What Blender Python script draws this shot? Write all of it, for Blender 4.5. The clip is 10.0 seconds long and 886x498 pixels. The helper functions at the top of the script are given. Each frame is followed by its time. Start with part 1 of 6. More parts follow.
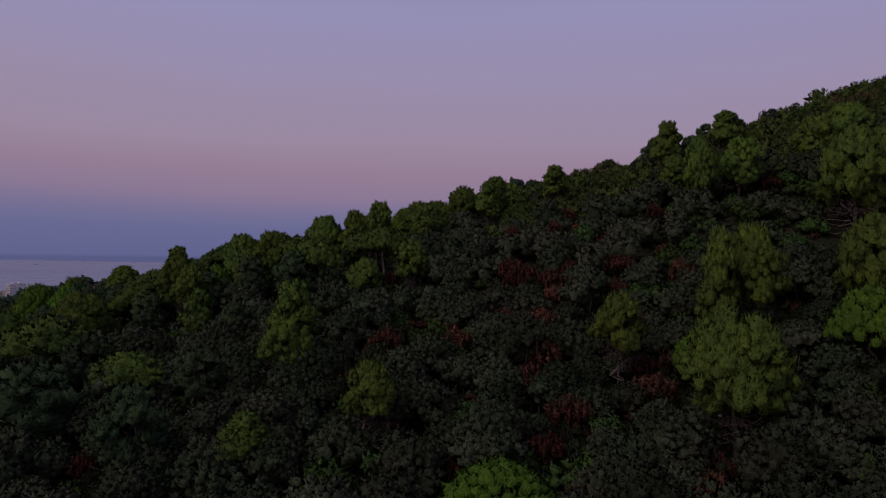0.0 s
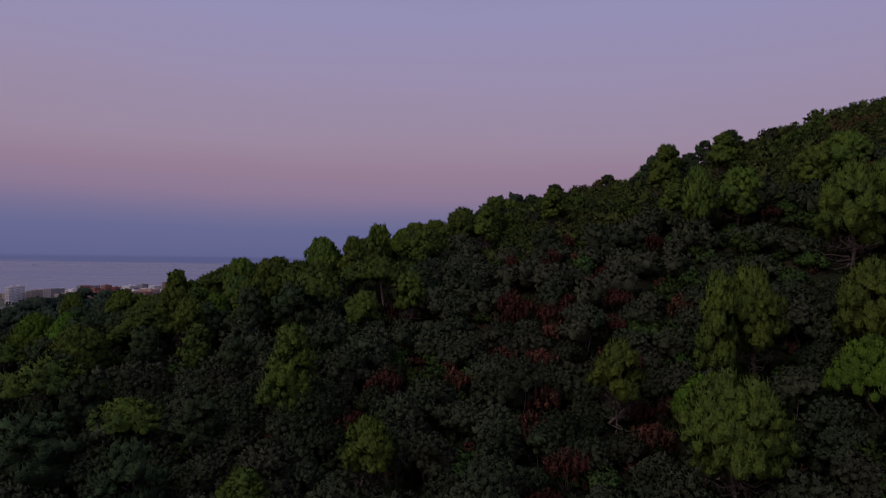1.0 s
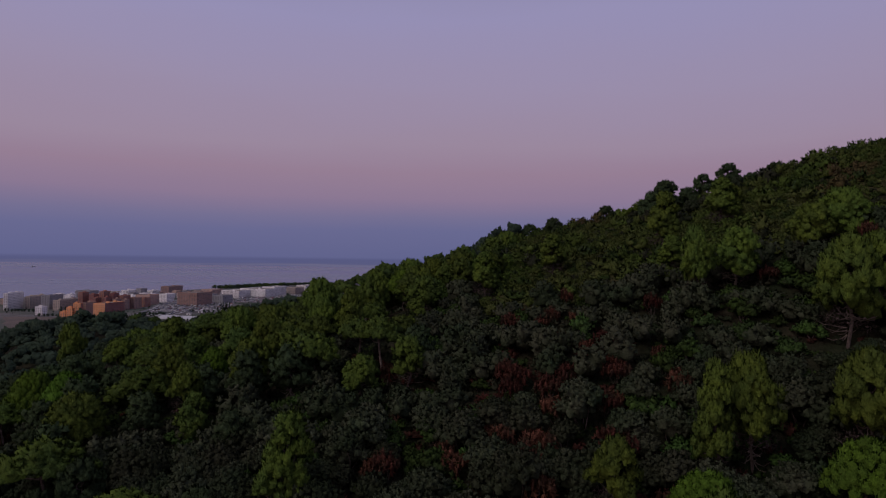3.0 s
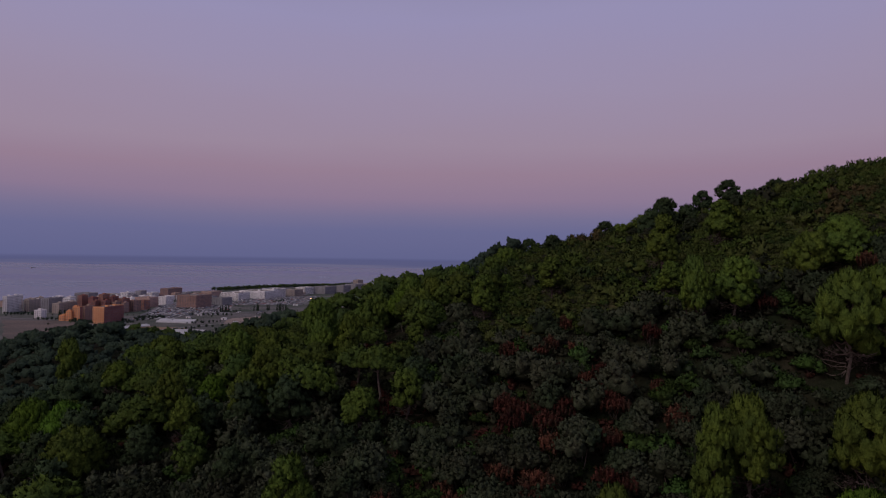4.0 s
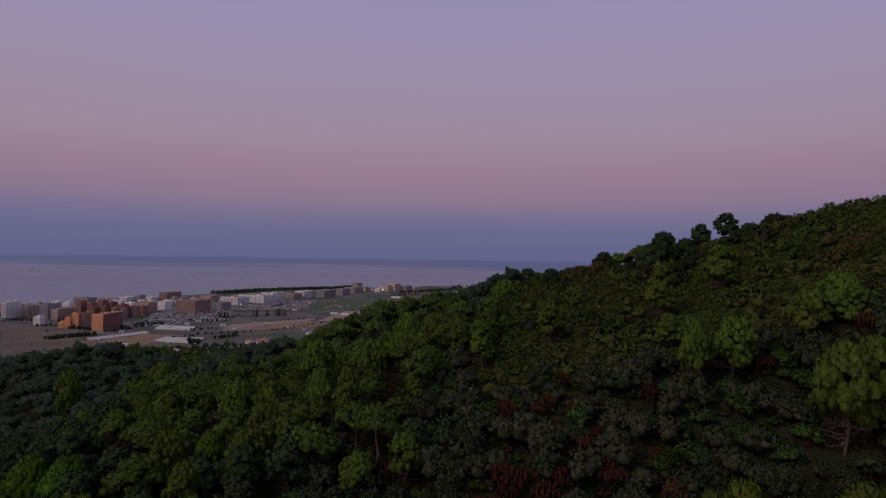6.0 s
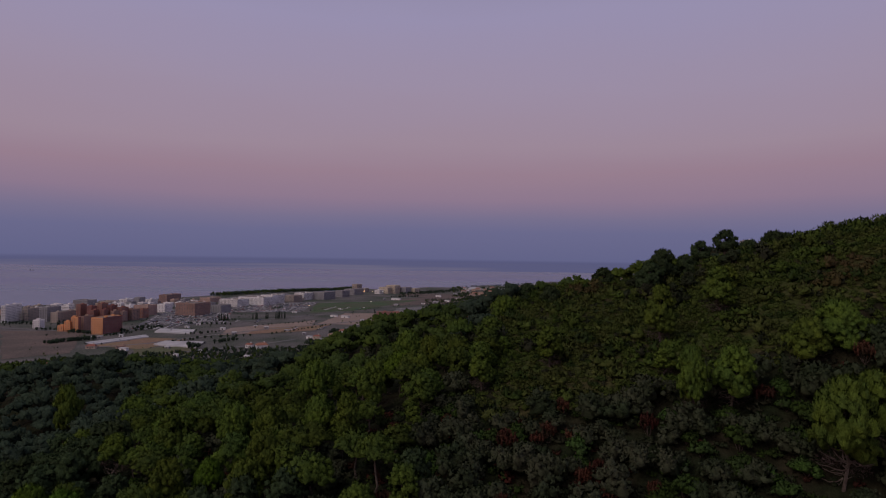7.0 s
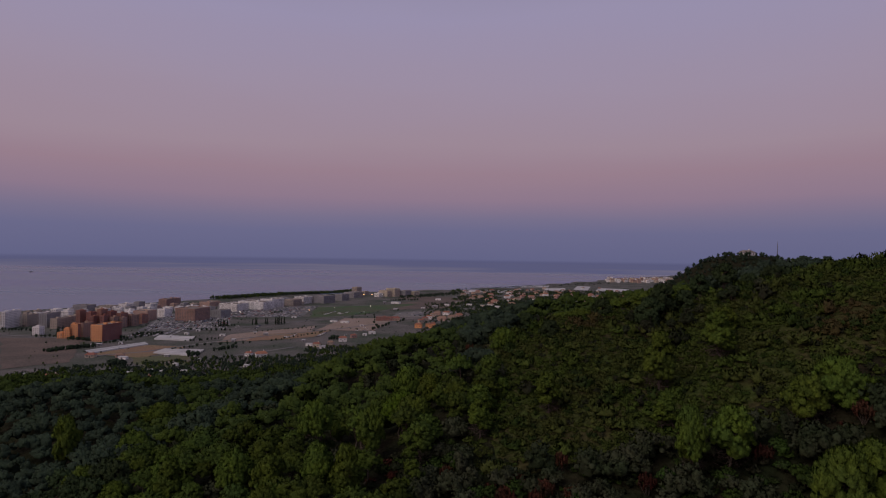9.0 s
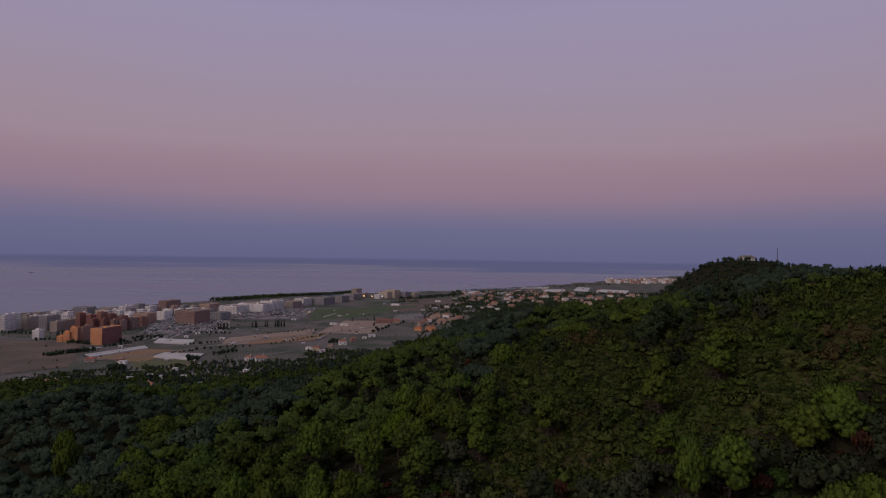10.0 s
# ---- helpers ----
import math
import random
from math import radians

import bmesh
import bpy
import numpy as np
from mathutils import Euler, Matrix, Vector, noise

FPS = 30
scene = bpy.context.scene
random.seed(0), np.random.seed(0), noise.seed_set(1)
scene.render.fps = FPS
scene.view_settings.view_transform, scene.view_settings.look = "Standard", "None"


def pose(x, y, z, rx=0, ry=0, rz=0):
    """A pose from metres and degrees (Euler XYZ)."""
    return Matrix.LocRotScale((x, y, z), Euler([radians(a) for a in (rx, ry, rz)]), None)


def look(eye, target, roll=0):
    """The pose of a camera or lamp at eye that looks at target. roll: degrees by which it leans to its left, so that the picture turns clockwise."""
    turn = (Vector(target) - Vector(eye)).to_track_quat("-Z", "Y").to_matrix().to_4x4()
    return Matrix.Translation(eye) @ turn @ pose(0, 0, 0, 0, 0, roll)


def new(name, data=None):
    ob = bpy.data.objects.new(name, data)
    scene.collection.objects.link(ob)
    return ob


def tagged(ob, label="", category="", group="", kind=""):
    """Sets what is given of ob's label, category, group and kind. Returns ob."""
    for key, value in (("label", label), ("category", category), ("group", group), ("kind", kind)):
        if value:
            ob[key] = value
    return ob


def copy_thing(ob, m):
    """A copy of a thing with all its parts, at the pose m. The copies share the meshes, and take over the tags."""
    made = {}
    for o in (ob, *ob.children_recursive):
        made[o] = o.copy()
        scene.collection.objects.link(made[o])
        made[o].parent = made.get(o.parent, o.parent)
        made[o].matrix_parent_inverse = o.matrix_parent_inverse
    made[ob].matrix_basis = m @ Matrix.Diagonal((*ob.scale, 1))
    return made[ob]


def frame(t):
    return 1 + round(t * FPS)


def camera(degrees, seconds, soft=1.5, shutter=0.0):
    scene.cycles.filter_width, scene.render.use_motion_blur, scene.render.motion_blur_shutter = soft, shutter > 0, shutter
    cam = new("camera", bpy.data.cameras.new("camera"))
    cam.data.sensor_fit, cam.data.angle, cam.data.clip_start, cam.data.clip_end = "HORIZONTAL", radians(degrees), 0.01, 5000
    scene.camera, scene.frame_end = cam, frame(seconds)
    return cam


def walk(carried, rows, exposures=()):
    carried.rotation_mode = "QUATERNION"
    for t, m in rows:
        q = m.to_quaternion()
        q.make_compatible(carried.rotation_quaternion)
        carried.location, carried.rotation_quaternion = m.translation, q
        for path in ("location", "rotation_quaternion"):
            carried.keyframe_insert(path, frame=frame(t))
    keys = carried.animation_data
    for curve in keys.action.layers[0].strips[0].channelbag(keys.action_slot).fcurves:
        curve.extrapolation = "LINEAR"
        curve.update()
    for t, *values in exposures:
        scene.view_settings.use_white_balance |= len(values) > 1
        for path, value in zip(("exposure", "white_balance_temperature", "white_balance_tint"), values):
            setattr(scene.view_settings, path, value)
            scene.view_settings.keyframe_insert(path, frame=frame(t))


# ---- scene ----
cam = camera(72.0, 10.0, soft=1.1)
# a drone that rises straight up over the slope at 5 m a second: x, rise and yaw at each time
EYE, TILT, LEAN = 92.0, 0.6, -0.86
RISE = [(0.0, 0.0, 0.0, 0.0), (2.5, 0.1, 12.5, -0.1), (5.0, 0.2, 25.0, -0.2), (7.5, 0.3, 37.5, -0.25), (10.0, 0.4, 50.0, -0.27)]
walk(cam, [(t, pose(x, 0, EYE + z, 90 + TILT, LEAN, yaw)) for t, x, z, yaw in RISE],
     exposures=[(0.0, 0.0, 6220, 10), (5.0, 0.0, 6520, 9), (10.0, 0.0, 7000, 6)])

# ---- dusk sky: a pink belt over a blue band at the horizon, a warm afterglow behind ----
world = bpy.data.worlds.new("dusk")
scene.world = world
world.use_nodes = True
wt = world.node_tree
wt.nodes.clear()


def srgb(r, g, b):
    f = lambda v: v / 12.92 if v <= 0.04045 else ((v + 0.055) / 1.055) ** 2.4
    return (f(r / 255), f(g / 255), f(b / 255), 1.0)


def wnode(kind, **inputs):
    n = wt.nodes.new(kind)
    for k, v in inputs.items():
        n.inputs[int(k[1:])].default_value = v
    return n


coord = wnode("ShaderNodeTexCoord")
split = wnode("ShaderNodeSeparateXYZ")
wt.links.new(coord.outputs["Generated"], split.inputs[0])
# slow unevenness of the belt along the horizon
stretch = wnode("ShaderNodeMapping")
stretch.inputs["Scale"].default_value = (1.6, 1.6, 9.0)
wt.links.new(coord.outputs["Generated"], stretch.inputs[0])
haze = wnode("ShaderNodeTexNoise")
haze.inputs["Scale"].default_value = 1.6
haze.inputs["Detail"].default_value = 2.0
wt.links.new(stretch.outputs[0], haze.inputs["Vector"])
sway = wnode("ShaderNodeMath", i1=0.05)
sway.operation = "MULTIPLY"
less = wnode("ShaderNodeMath", i1=0.5)
less.operation = "SUBTRACT"
wt.links.new(haze.outputs["Fac"], less.inputs[0])
wt.links.new(less.outputs[0], sway.inputs[0])
# the sway fades out towards the horizon
lift = wnode("ShaderNodeMath", i1=4.0)
lift.operation = "MULTIPLY"
lift.use_clamp = True
wt.links.new(split.outputs["Z"], lift.inputs[0])
sway2 = wnode("ShaderNodeMath")
sway2.operation = "MULTIPLY"
wt.links.new(sway.outputs[0], sway2.inputs[0])
wt.links.new(lift.outputs[0], sway2.inputs[1])
high = wnode("ShaderNodeMath")
high.operation = "ADD"
wt.links.new(split.outputs["Z"], high.inputs[0])
wt.links.new(sway2.outputs[0], high.inputs[1])
# long wind lanes on the open sea under the horizon
reach = wnode("ShaderNodeMapping")
reach.inputs["Scale"].default_value = (2.2, 2.2, 120.0)
wt.links.new(coord.outputs["Generated"], reach.inputs[0])
lane = wnode("ShaderNodeTexNoise")
lane.inputs["Scale"].default_value, lane.inputs["Detail"].default_value = 1.5, 3.0
wt.links.new(reach.outputs[0], lane.inputs["Vector"])
lane_mid = wnode("ShaderNodeMapRange")
lane_mid.inputs["From Min"].default_value, lane_mid.inputs["From Max"].default_value = 0.3, 0.7
lane_mid.inputs["To Min"].default_value, lane_mid.inputs["To Max"].default_value = -0.009, 0.009
wt.links.new(lane.outputs["Fac"], lane_mid.inputs["Value"])
below = wnode("ShaderNodeMapRange")
below.inputs["From Min"].default_value, below.inputs["From Max"].default_value = -0.0085, -0.016
wt.links.new(split.outputs["Z"], below.inputs["Value"])
lane_on = wnode("ShaderNodeMath")
lane_on.operation = "MULTIPLY"
wt.links.new(lane_mid.outputs[0], lane_on.inputs[0])
wt.links.new(below.outputs[0], lane_on.inputs[1])
laned = wnode("ShaderNodeMath")
laned.operation = "ADD"
wt.links.new(high.outputs[0], laned.inputs[0])
wt.links.new(lane_on.outputs[0], laned.inputs[1])
span = wnode("ShaderNodeMapRange")
span.inputs["From Min"].default_value, span.inputs["From Max"].default_value = -0.1, 1.0
wt.links.new(laned.outputs[0], span.inputs["Value"])
ramp = wnode("ShaderNodeValToRGB")
wt.links.new(span.outputs[0], ramp.inputs[0])


def belt(degrees, colour):
    """A stop of the sky's ramp at an elevation."""
    e = ramp.color_ramp.elements.new((math.sin(radians(degrees)) + 0.1) / 1.1)
    e.color = srgb(*colour)


ramp.color_ramp.elements[0].color = srgb(60, 60, 72)
ramp.color_ramp.elements[1].color = srgb(112, 116, 146)
belt(-4.0, (108, 104, 130))
belt(-1.5, (104, 101, 128))
belt(-1.1, (88, 89, 124))
belt(-0.42, (86, 88, 126))
belt(-0.36, (97, 99, 138))
belt(2.2, (105, 105, 143))
belt(3.4, (117, 111, 144))
belt(5.2, (140, 120, 145))
belt(7.6, (150, 126, 146))
belt(10.0, (155, 136, 156))
belt(15.0, (154, 141, 168))
belt(21.0, (150, 143, 178))
belt(40.0, (120, 122, 154))
# afterglow low in the sky behind
glow_dir = wnode("ShaderNodeVectorMath")
glow_dir.operation = "DOT_PRODUCT"
glow_dir.inputs[1].default_value = Vector((-0.86, -0.47, 0.2)).normalized()
wt.links.new(coord.outputs["Generated"], glow_dir.inputs[0])
glow_pow = wnode("ShaderNodeMapRange")
glow_pow.interpolation_type = "SMOOTHSTEP"
glow_pow.inputs["From Min"].default_value, glow_pow.inputs["From Max"].default_value = 0.2, 1.0
wt.links.new(glow_dir.outputs["Value"], glow_pow.inputs["Value"])
glow = wnode("ShaderNodeMix")
glow.data_type = "RGBA"
glow.inputs["B"].default_value = (0, 0, 0, 1)
for s in glow.inputs:
    if s.type == "RGBA" and s.name == "A":
        s.default_value = (0, 0, 0, 1)
    if s.type == "RGBA" and s.name == "B":
        s.default_value = (0.34, 0.18, 0.11, 1)
wt.links.new(glow_pow.outputs[0], glow.inputs[0])
total = wnode("ShaderNodeMix")
total.data_type, total.blend_type = "RGBA", "ADD"
total.inputs[0].default_value = 1.0
rgba_in = [s for s in total.inputs if s.type == "RGBA"]
wt.links.new(ramp.outputs[0], rgba_in[0])
wt.links.new([s for s in glow.outputs if s.type == "RGBA"][0], rgba_in[1])
back = wnode("ShaderNodeBackground")
back.inputs["Strength"].default_value = 1.0
wt.links.new([s for s in total.outputs if s.type == "RGBA"][0], back.inputs["Color"])
wout = wnode("ShaderNodeOutputWorld")
wt.links.new(back.outputs[0], wout.inputs[0])

# a very soft warm sun added high behind on the left, standing in for overhead skylight
sun = new("sun", bpy.data.lights.new("sun", "SUN"))
sun.data.energy, sun.data.angle, sun.data.color = 1.1, radians(34), (1.0, 0.89, 0.82)
sun.matrix_world = look((-640, -420, 1000), (0, 0, 0))

# ---- materials ----
def material(name, colour, rough=0.85, vary=0.25, scale=1.0, second=None, bump=0.0, metal=0.0, spec=0.3, island=0.0, each=0.0, fine=6.0, leafy=0.0):
    """A surface with stains at one scale and grain at another; second: the colour it drifts to;
    island, each: how much single leaves and single objects differ in lightness."""
    m = bpy.data.materials.new(name)
    m.use_nodes = True
    t = m.node_tree
    p = t.nodes["Principled BSDF"]
    p.inputs["Roughness"].default_value, p.inputs["Metallic"].default_value = rough, metal
    p.inputs["Specular IOR Level"].default_value = spec
    tc = t.nodes.new("ShaderNodeTexCoord")
    geo = t.nodes.new("ShaderNodeNewGeometry")
    info = t.nodes.new("ShaderNodeObjectInfo")
    big, small = t.nodes.new("ShaderNodeTexNoise"), t.nodes.new("ShaderNodeTexNoise")
    big.inputs["Scale"].default_value, small.inputs["Scale"].default_value = scale, scale * fine
    big.inputs["Detail"].default_value, small.inputs["Detail"].default_value = 4.0, 6.0
    for n in (big, small):
        t.links.new(geo.outputs["Position"], n.inputs["Vector"])
    mix = t.nodes.new("ShaderNodeMix")
    mix.data_type = "RGBA"
    a, b = [s for s in mix.inputs if s.type == "RGBA"]
    a.default_value = (*colour, 1)
    b.default_value = (*(second or [c * 0.6 for c in colour]), 1)
    wide = t.nodes.new("ShaderNodeMapRange")
    wide.inputs["From Min"].default_value, wide.inputs["From Max"].default_value = 0.36, 0.64
    t.links.new(big.outputs["Fac"], wide.inputs["Value"])
    t.links.new(wide.outputs[0], mix.inputs[0])
    # lightness: grain, then leaf by leaf, then thing by thing
    value = t.nodes.new("ShaderNodeMapRange")
    value.inputs["To Min"].default_value, value.inputs["To Max"].default_value = 1 - vary, 1 + vary
    value.inputs["From Min"].default_value, value.inputs["From Max"].default_value = 0.3, 0.7
    t.links.new(small.outputs["Fac"], value.inputs["Value"])
    last = value.outputs[0]
    for out, amount in ((geo.outputs["Random Per Island"], island), (info.outputs["Random"], each)):
        if amount:
            r = t.nodes.new("ShaderNodeMapRange")
            r.inputs["To Min"].default_value, r.inputs["To Max"].default_value = 1 - amount, 1 + amount
            t.links.new(out, r.inputs["Value"])
            mul = t.nodes.new("ShaderNodeMath")
            mul.operation = "MULTIPLY"
            t.links.new(last, mul.inputs[0])
            t.links.new(r.outputs[0], mul.inputs[1])
            last = mul.outputs[0]
    hsv = t.nodes.new("ShaderNodeHueSaturation")
    t.links.new([s for s in mix.outputs if s.type == "RGBA"][0], hsv.inputs["Color"])
    t.links.new(last, hsv.inputs["Value"])
    if each:
        hue = t.nodes.new("ShaderNodeMapRange")
        hue.inputs["To Min"].default_value, hue.inputs["To Max"].default_value = 0.487, 0.513
        t.links.new(info.outputs["Random"], hue.inputs["Value"])
        t.links.new(hue.outputs[0], hsv.inputs["Hue"])
    t.links.new(hsv.outputs[0], p.inputs["Base Color"])
    if leafy:
        leaf = t.nodes.new("ShaderNodeTexNoise")
        leaf.inputs["Scale"].default_value, leaf.inputs["Detail"].default_value = leafy, 3.0
        t.links.new(geo.outputs["Position"], leaf.inputs["Vector"])
        lb = t.nodes.new("ShaderNodeBump")
        lb.inputs["Strength"].default_value, lb.inputs["Distance"].default_value = 0.7, 1.4 / leafy
        t.links.new(leaf.outputs["Fac"], lb.inputs["Height"])
        t.links.new(lb.outputs[0], p.inputs["Normal"])
    if bump:
        bp = t.nodes.new("ShaderNodeBump")
        bp.inputs["Strength"].default_value = bump
        bp.inputs["Distance"].default_value = 0.3 / scale
        t.links.new(small.outputs["Fac"], bp.inputs["Height"])
        t.links.new(bp.outputs[0], p.inputs["Normal"])
    return m


M_EARTH = material("hillside_earth", (0.022, 0.0195, 0.0125), 0.95, 0.35, 0.12, (0.0125, 0.0175, 0.0085), 0.6, spec=0.04)
M_PINE = material("aleppo_pine_needles", (0.071, 0.102, 0.0165), 0.8, 0.15, 0.35, (0.050, 0.078, 0.017), 0, island=0.18, each=0.16, spec=0.04, leafy=3.2)
# blue-green needles, with shade of hollow and backlit ridge put into the colour
M_PINE_DARK = material("shaded_blue_green_needles", (0.0310, 0.0470, 0.0205), 0.85, 0.15, 0.35, (0.0245, 0.0375, 0.0185), 0, island=0.18, each=0.2, spec=0.04, leafy=3.2)
M_PINE_WOOD = material("olive_pine_needles", (0.052, 0.076, 0.0135), 0.8, 0.15, 0.2, (0.033, 0.053, 0.0135), 0, island=0.18, each=0.22, spec=0.04, leafy=2.6)
M_UMBRELLA = material("umbrella_pine_needles", (0.0560, 0.1050, 0.0115), 0.8, 0.15, 0.5, (0.0460, 0.0860, 0.0125), 0, island=0.16, each=0.15, spec=0.04, leafy=4.0)
M_OAK = material("holm_oak_leaves", (0.0400, 0.0440, 0.0275), 0.75, 0.15, 0.13, (0.0220, 0.0320, 0.0160), 0, island=0.24, each=0.35, spec=0.04, leafy=4.5)
M_DRY = material("withered_leaves", (0.080, 0.029, 0.021), 0.9, 0.2, 0.5, (0.042, 0.026, 0.018), 0, island=0.25, each=0.35, spec=0.04, leafy=4.5)
M_BUSH = material("fresh_shrub_leaves", (0.036, 0.069, 0.0150), 0.75, 0.2, 0.3, (0.029, 0.0485, 0.0165), 0, island=0.18, each=0.35, spec=0.04, leafy=4.5)
M_WOOD = material("far_wood_leaves", (0.0450, 0.0690, 0.0140), 0.85, 0.2, 0.06, (0.0300, 0.0490, 0.0145), 0, island=0.14, spec=0.04, leafy=1.6)
# dark leaves, lightened and tinted blue to hold the far hill's haze
M_DARKWOOD = material("hazed_dark_wood_leaves", (0.0320, 0.0490, 0.0320), 0.85, 0.2, 0.05, (0.0240, 0.0370, 0.0265), 0, island=0.14, spec=0.04, leafy=1.6)
M_SCRUB = material("heath_scrub_leaves", (0.0440, 0.0700, 0.0140), 0.85, 0.2, 0.06, (0.0500, 0.0580, 0.0180), 0, island=0.22, spec=0.04, leafy=3.0)
M_HEATH = material("dry_heath_leaves", (0.0560, 0.0500, 0.0190), 0.85, 0.2, 0.08, (0.0640, 0.0500, 0.0240), 0, island=0.22, spec=0.04, leafy=3.0)
M_BARK = material("grey_pine_bark", (0.11, 0.088, 0.075), 0.95, 0.3, 2.0, (0.07, 0.055, 0.046), 0.5)
M_TWIG = material("dead_pine_twigs", (0.085, 0.066, 0.062), 0.95, 0.3, 1.0, (0.055, 0.04, 0.036), island=0.25, spec=0.04)
M_SEA = bpy.data.materials.new("calm_sea_water")
M_PLAIN = material("dry_plain_soil", (0.105, 0.095, 0.096), 0.95, 0.5, 0.014, (0.036, 0.05, 0.034), 0.2, fine=45)
M_HEATHSOIL = material("grassy_heath_ground", (0.0360, 0.0510, 0.0140), 0.95, 0.4, 0.15, (0.0430, 0.0400, 0.0180), 0.5, spec=0.04)


def sea_surface(m):
    """Calm water: wind lanes make some bands rougher than others."""
    m.use_nodes = True
    t = m.node_tree
    p = t.nodes["Principled BSDF"]
    p.inputs["Base Color"].default_value = (0.15, 0.17, 0.165, 1)
    p.inputs["IOR"].default_value = 1.33
    geo = t.nodes.new("ShaderNodeNewGeometry")
    mp = t.nodes.new("ShaderNodeMapping")
    mp.inputs["Rotation"].default_value = (0, 0, radians(6))
    mp.inputs["Scale"].default_value = (0.00022, 0.0011, 1)
    t.links.new(geo.outputs["Position"], mp.inputs[0])
    lanes = t.nodes.new("ShaderNodeTexNoise")
    lanes.inputs["Scale"].default_value, lanes.inputs["Detail"].default_value = 1.0, 4.0
    t.links.new(mp.outputs[0], lanes.inputs["Vector"])
    r = t.nodes.new("ShaderNodeMapRange")
    r.inputs["From Min"].default_value, r.inputs["From Max"].default_value = 0.35, 0.65
    r.inputs["To Min"].default_value, r.inputs["To Max"].default_value = 0.3, 0.12
    t.links.new(lanes.outputs["Fac"], r.inputs["Value"])
    t.links.new(r.outputs[0], p.inputs["Roughness"])
    tone = t.nodes.new("ShaderNodeValToRGB")
    tone.color_ramp.elements[0].position, tone.color_ramp.elements[0].color = 0.44, (0.08, 0.13, 0.21, 1)
    tone.color_ramp.elements[1].position, tone.color_ramp.elements[1].color = 0.58, (0.03, 0.065, 0.15, 1)
    t.links.new(lanes.outputs["Fac"], tone.inputs[0])
    t.links.new(tone.outputs[0], p.inputs["Base Color"])
    wv = t.nodes.new("ShaderNodeTexNoise")
    wv.inputs["Scale"].default_value, wv.inputs["Detail"].default_value = 0.15, 4.0
    t.links.new(geo.outputs["Position"], wv.inputs["Vector"])
    bp = t.nodes.new("ShaderNodeBump")
    bp.inputs["Strength"].default_value, bp.inputs["Distance"].default_value = 0.15, 0.4
    t.links.new(wv.outputs["Fac"], bp.inputs["Height"])
    t.links.new(bp.outputs[0], p.inputs["Normal"])


sea_surface(M_SEA)

# ---- land and sea ----
def plain(x, y):
    """The coastal plain, falling gently to the shore."""
    return 3 + 0.015 * np.clip(1300 - y, 0, 900)


# the hill as a sum of rounded shoulders: x, y, radius, height
NEAR_SHOULDERS = [
    (0, 60, 70, 7.2), (90, 60, 70, 48.5), (-90, 60, 80, 31.1), (0, 130, 45, 9.8), (60, 110, 40, 1.9),
    (-60, 150, 60, 24.7), (110, 160, 45, 43.9), (30, 190, 40, 50.7), (85, 182, 28, 9.5), (130, 165, 35, -12.3),
    (-130, 230, 70, 11.3), (-20, 260, 60, 57.1), (-190, 320, 80, 28.7), (-30, 370, 80, 22.6), (80, 380, 70, 59.7),
    (190, 250, 70, 95.8),
]
MIDDLE_SHOULDERS = [
    (200, 130, 70, 59.8), (300, 610, 60, 6.1), (400, 600, 70, 38.2), (180, 560, 80, 68.3), (550, 580, 110, 85.1),
    (230, 390, 70, 63.5), (360, 450, 90, 89.8), (20, -20, 90, -26.7), (-200, 80, 120, -0.9), (120, -60, 120, 68.4),
    (300, 760, 100, 41.3), (-60, 520, 90, 14.1), (60, 680, 90, 35.9), (470, 760, 110, 57.0), (550, 1280, 260, 50.8),
    (60, 560, 70, 24.1),
]
FAR_SHOULDERS = [
    (-5, 195, 30, -26.0), (-160, 270, 45, 16.5), (45, 90, 30, 6.1), (30, 55, 25, -8.6), (-70, 290, 45, -25.1),
    (60, 168, 25, -13.3), (-30, 215, 40, 2.0), (60, 72, 25, -14.4), (150, 600, 50, -28.3), (150, 490, 45, -2.9),
    (225, 690, 50, 8.9), (262, 615, 28, 21.6), (305, 600, 40, 37.6), (240, 790, 60, 4.1), (-300, 440, 80, 16.4),
    (2600, 3000, 380, 150.0), (3300, 2600, 500, 190.0), (207, 612, 31, 11.5), (185, 255, 38, -19.0), (475, 620, 60, -16.0),
]
SHOULDERS = NEAR_SHOULDERS + MIDDLE_SHOULDERS + FAR_SHOULDERS


def shore_x(y):
    """Where the shoreline runs; land lies to the east of it."""
    return np.interp(y, [-3000, 900, 1330, 1950, 2640, 3190, 4800, 6500], [-5500, -1400, -945, -560, 284, 640, 1780, 2900])


def ground_z(x, y):
    x, y = np.asarray(x, float), np.asarray(y, float)
    z = plain(x, y)
    for cx, cy, r, h in SHOULDERS:
        z = z + h * np.exp(-((x - cx) ** 2 + (y - cy) ** 2) / (2 * r * r))
    inland = np.clip((x - shore_x(y)) / 60, -1, 1)
    return np.where(inland < 1, z * (inland + 1) / 2 - 3 * (1 - inland) / 2, z)


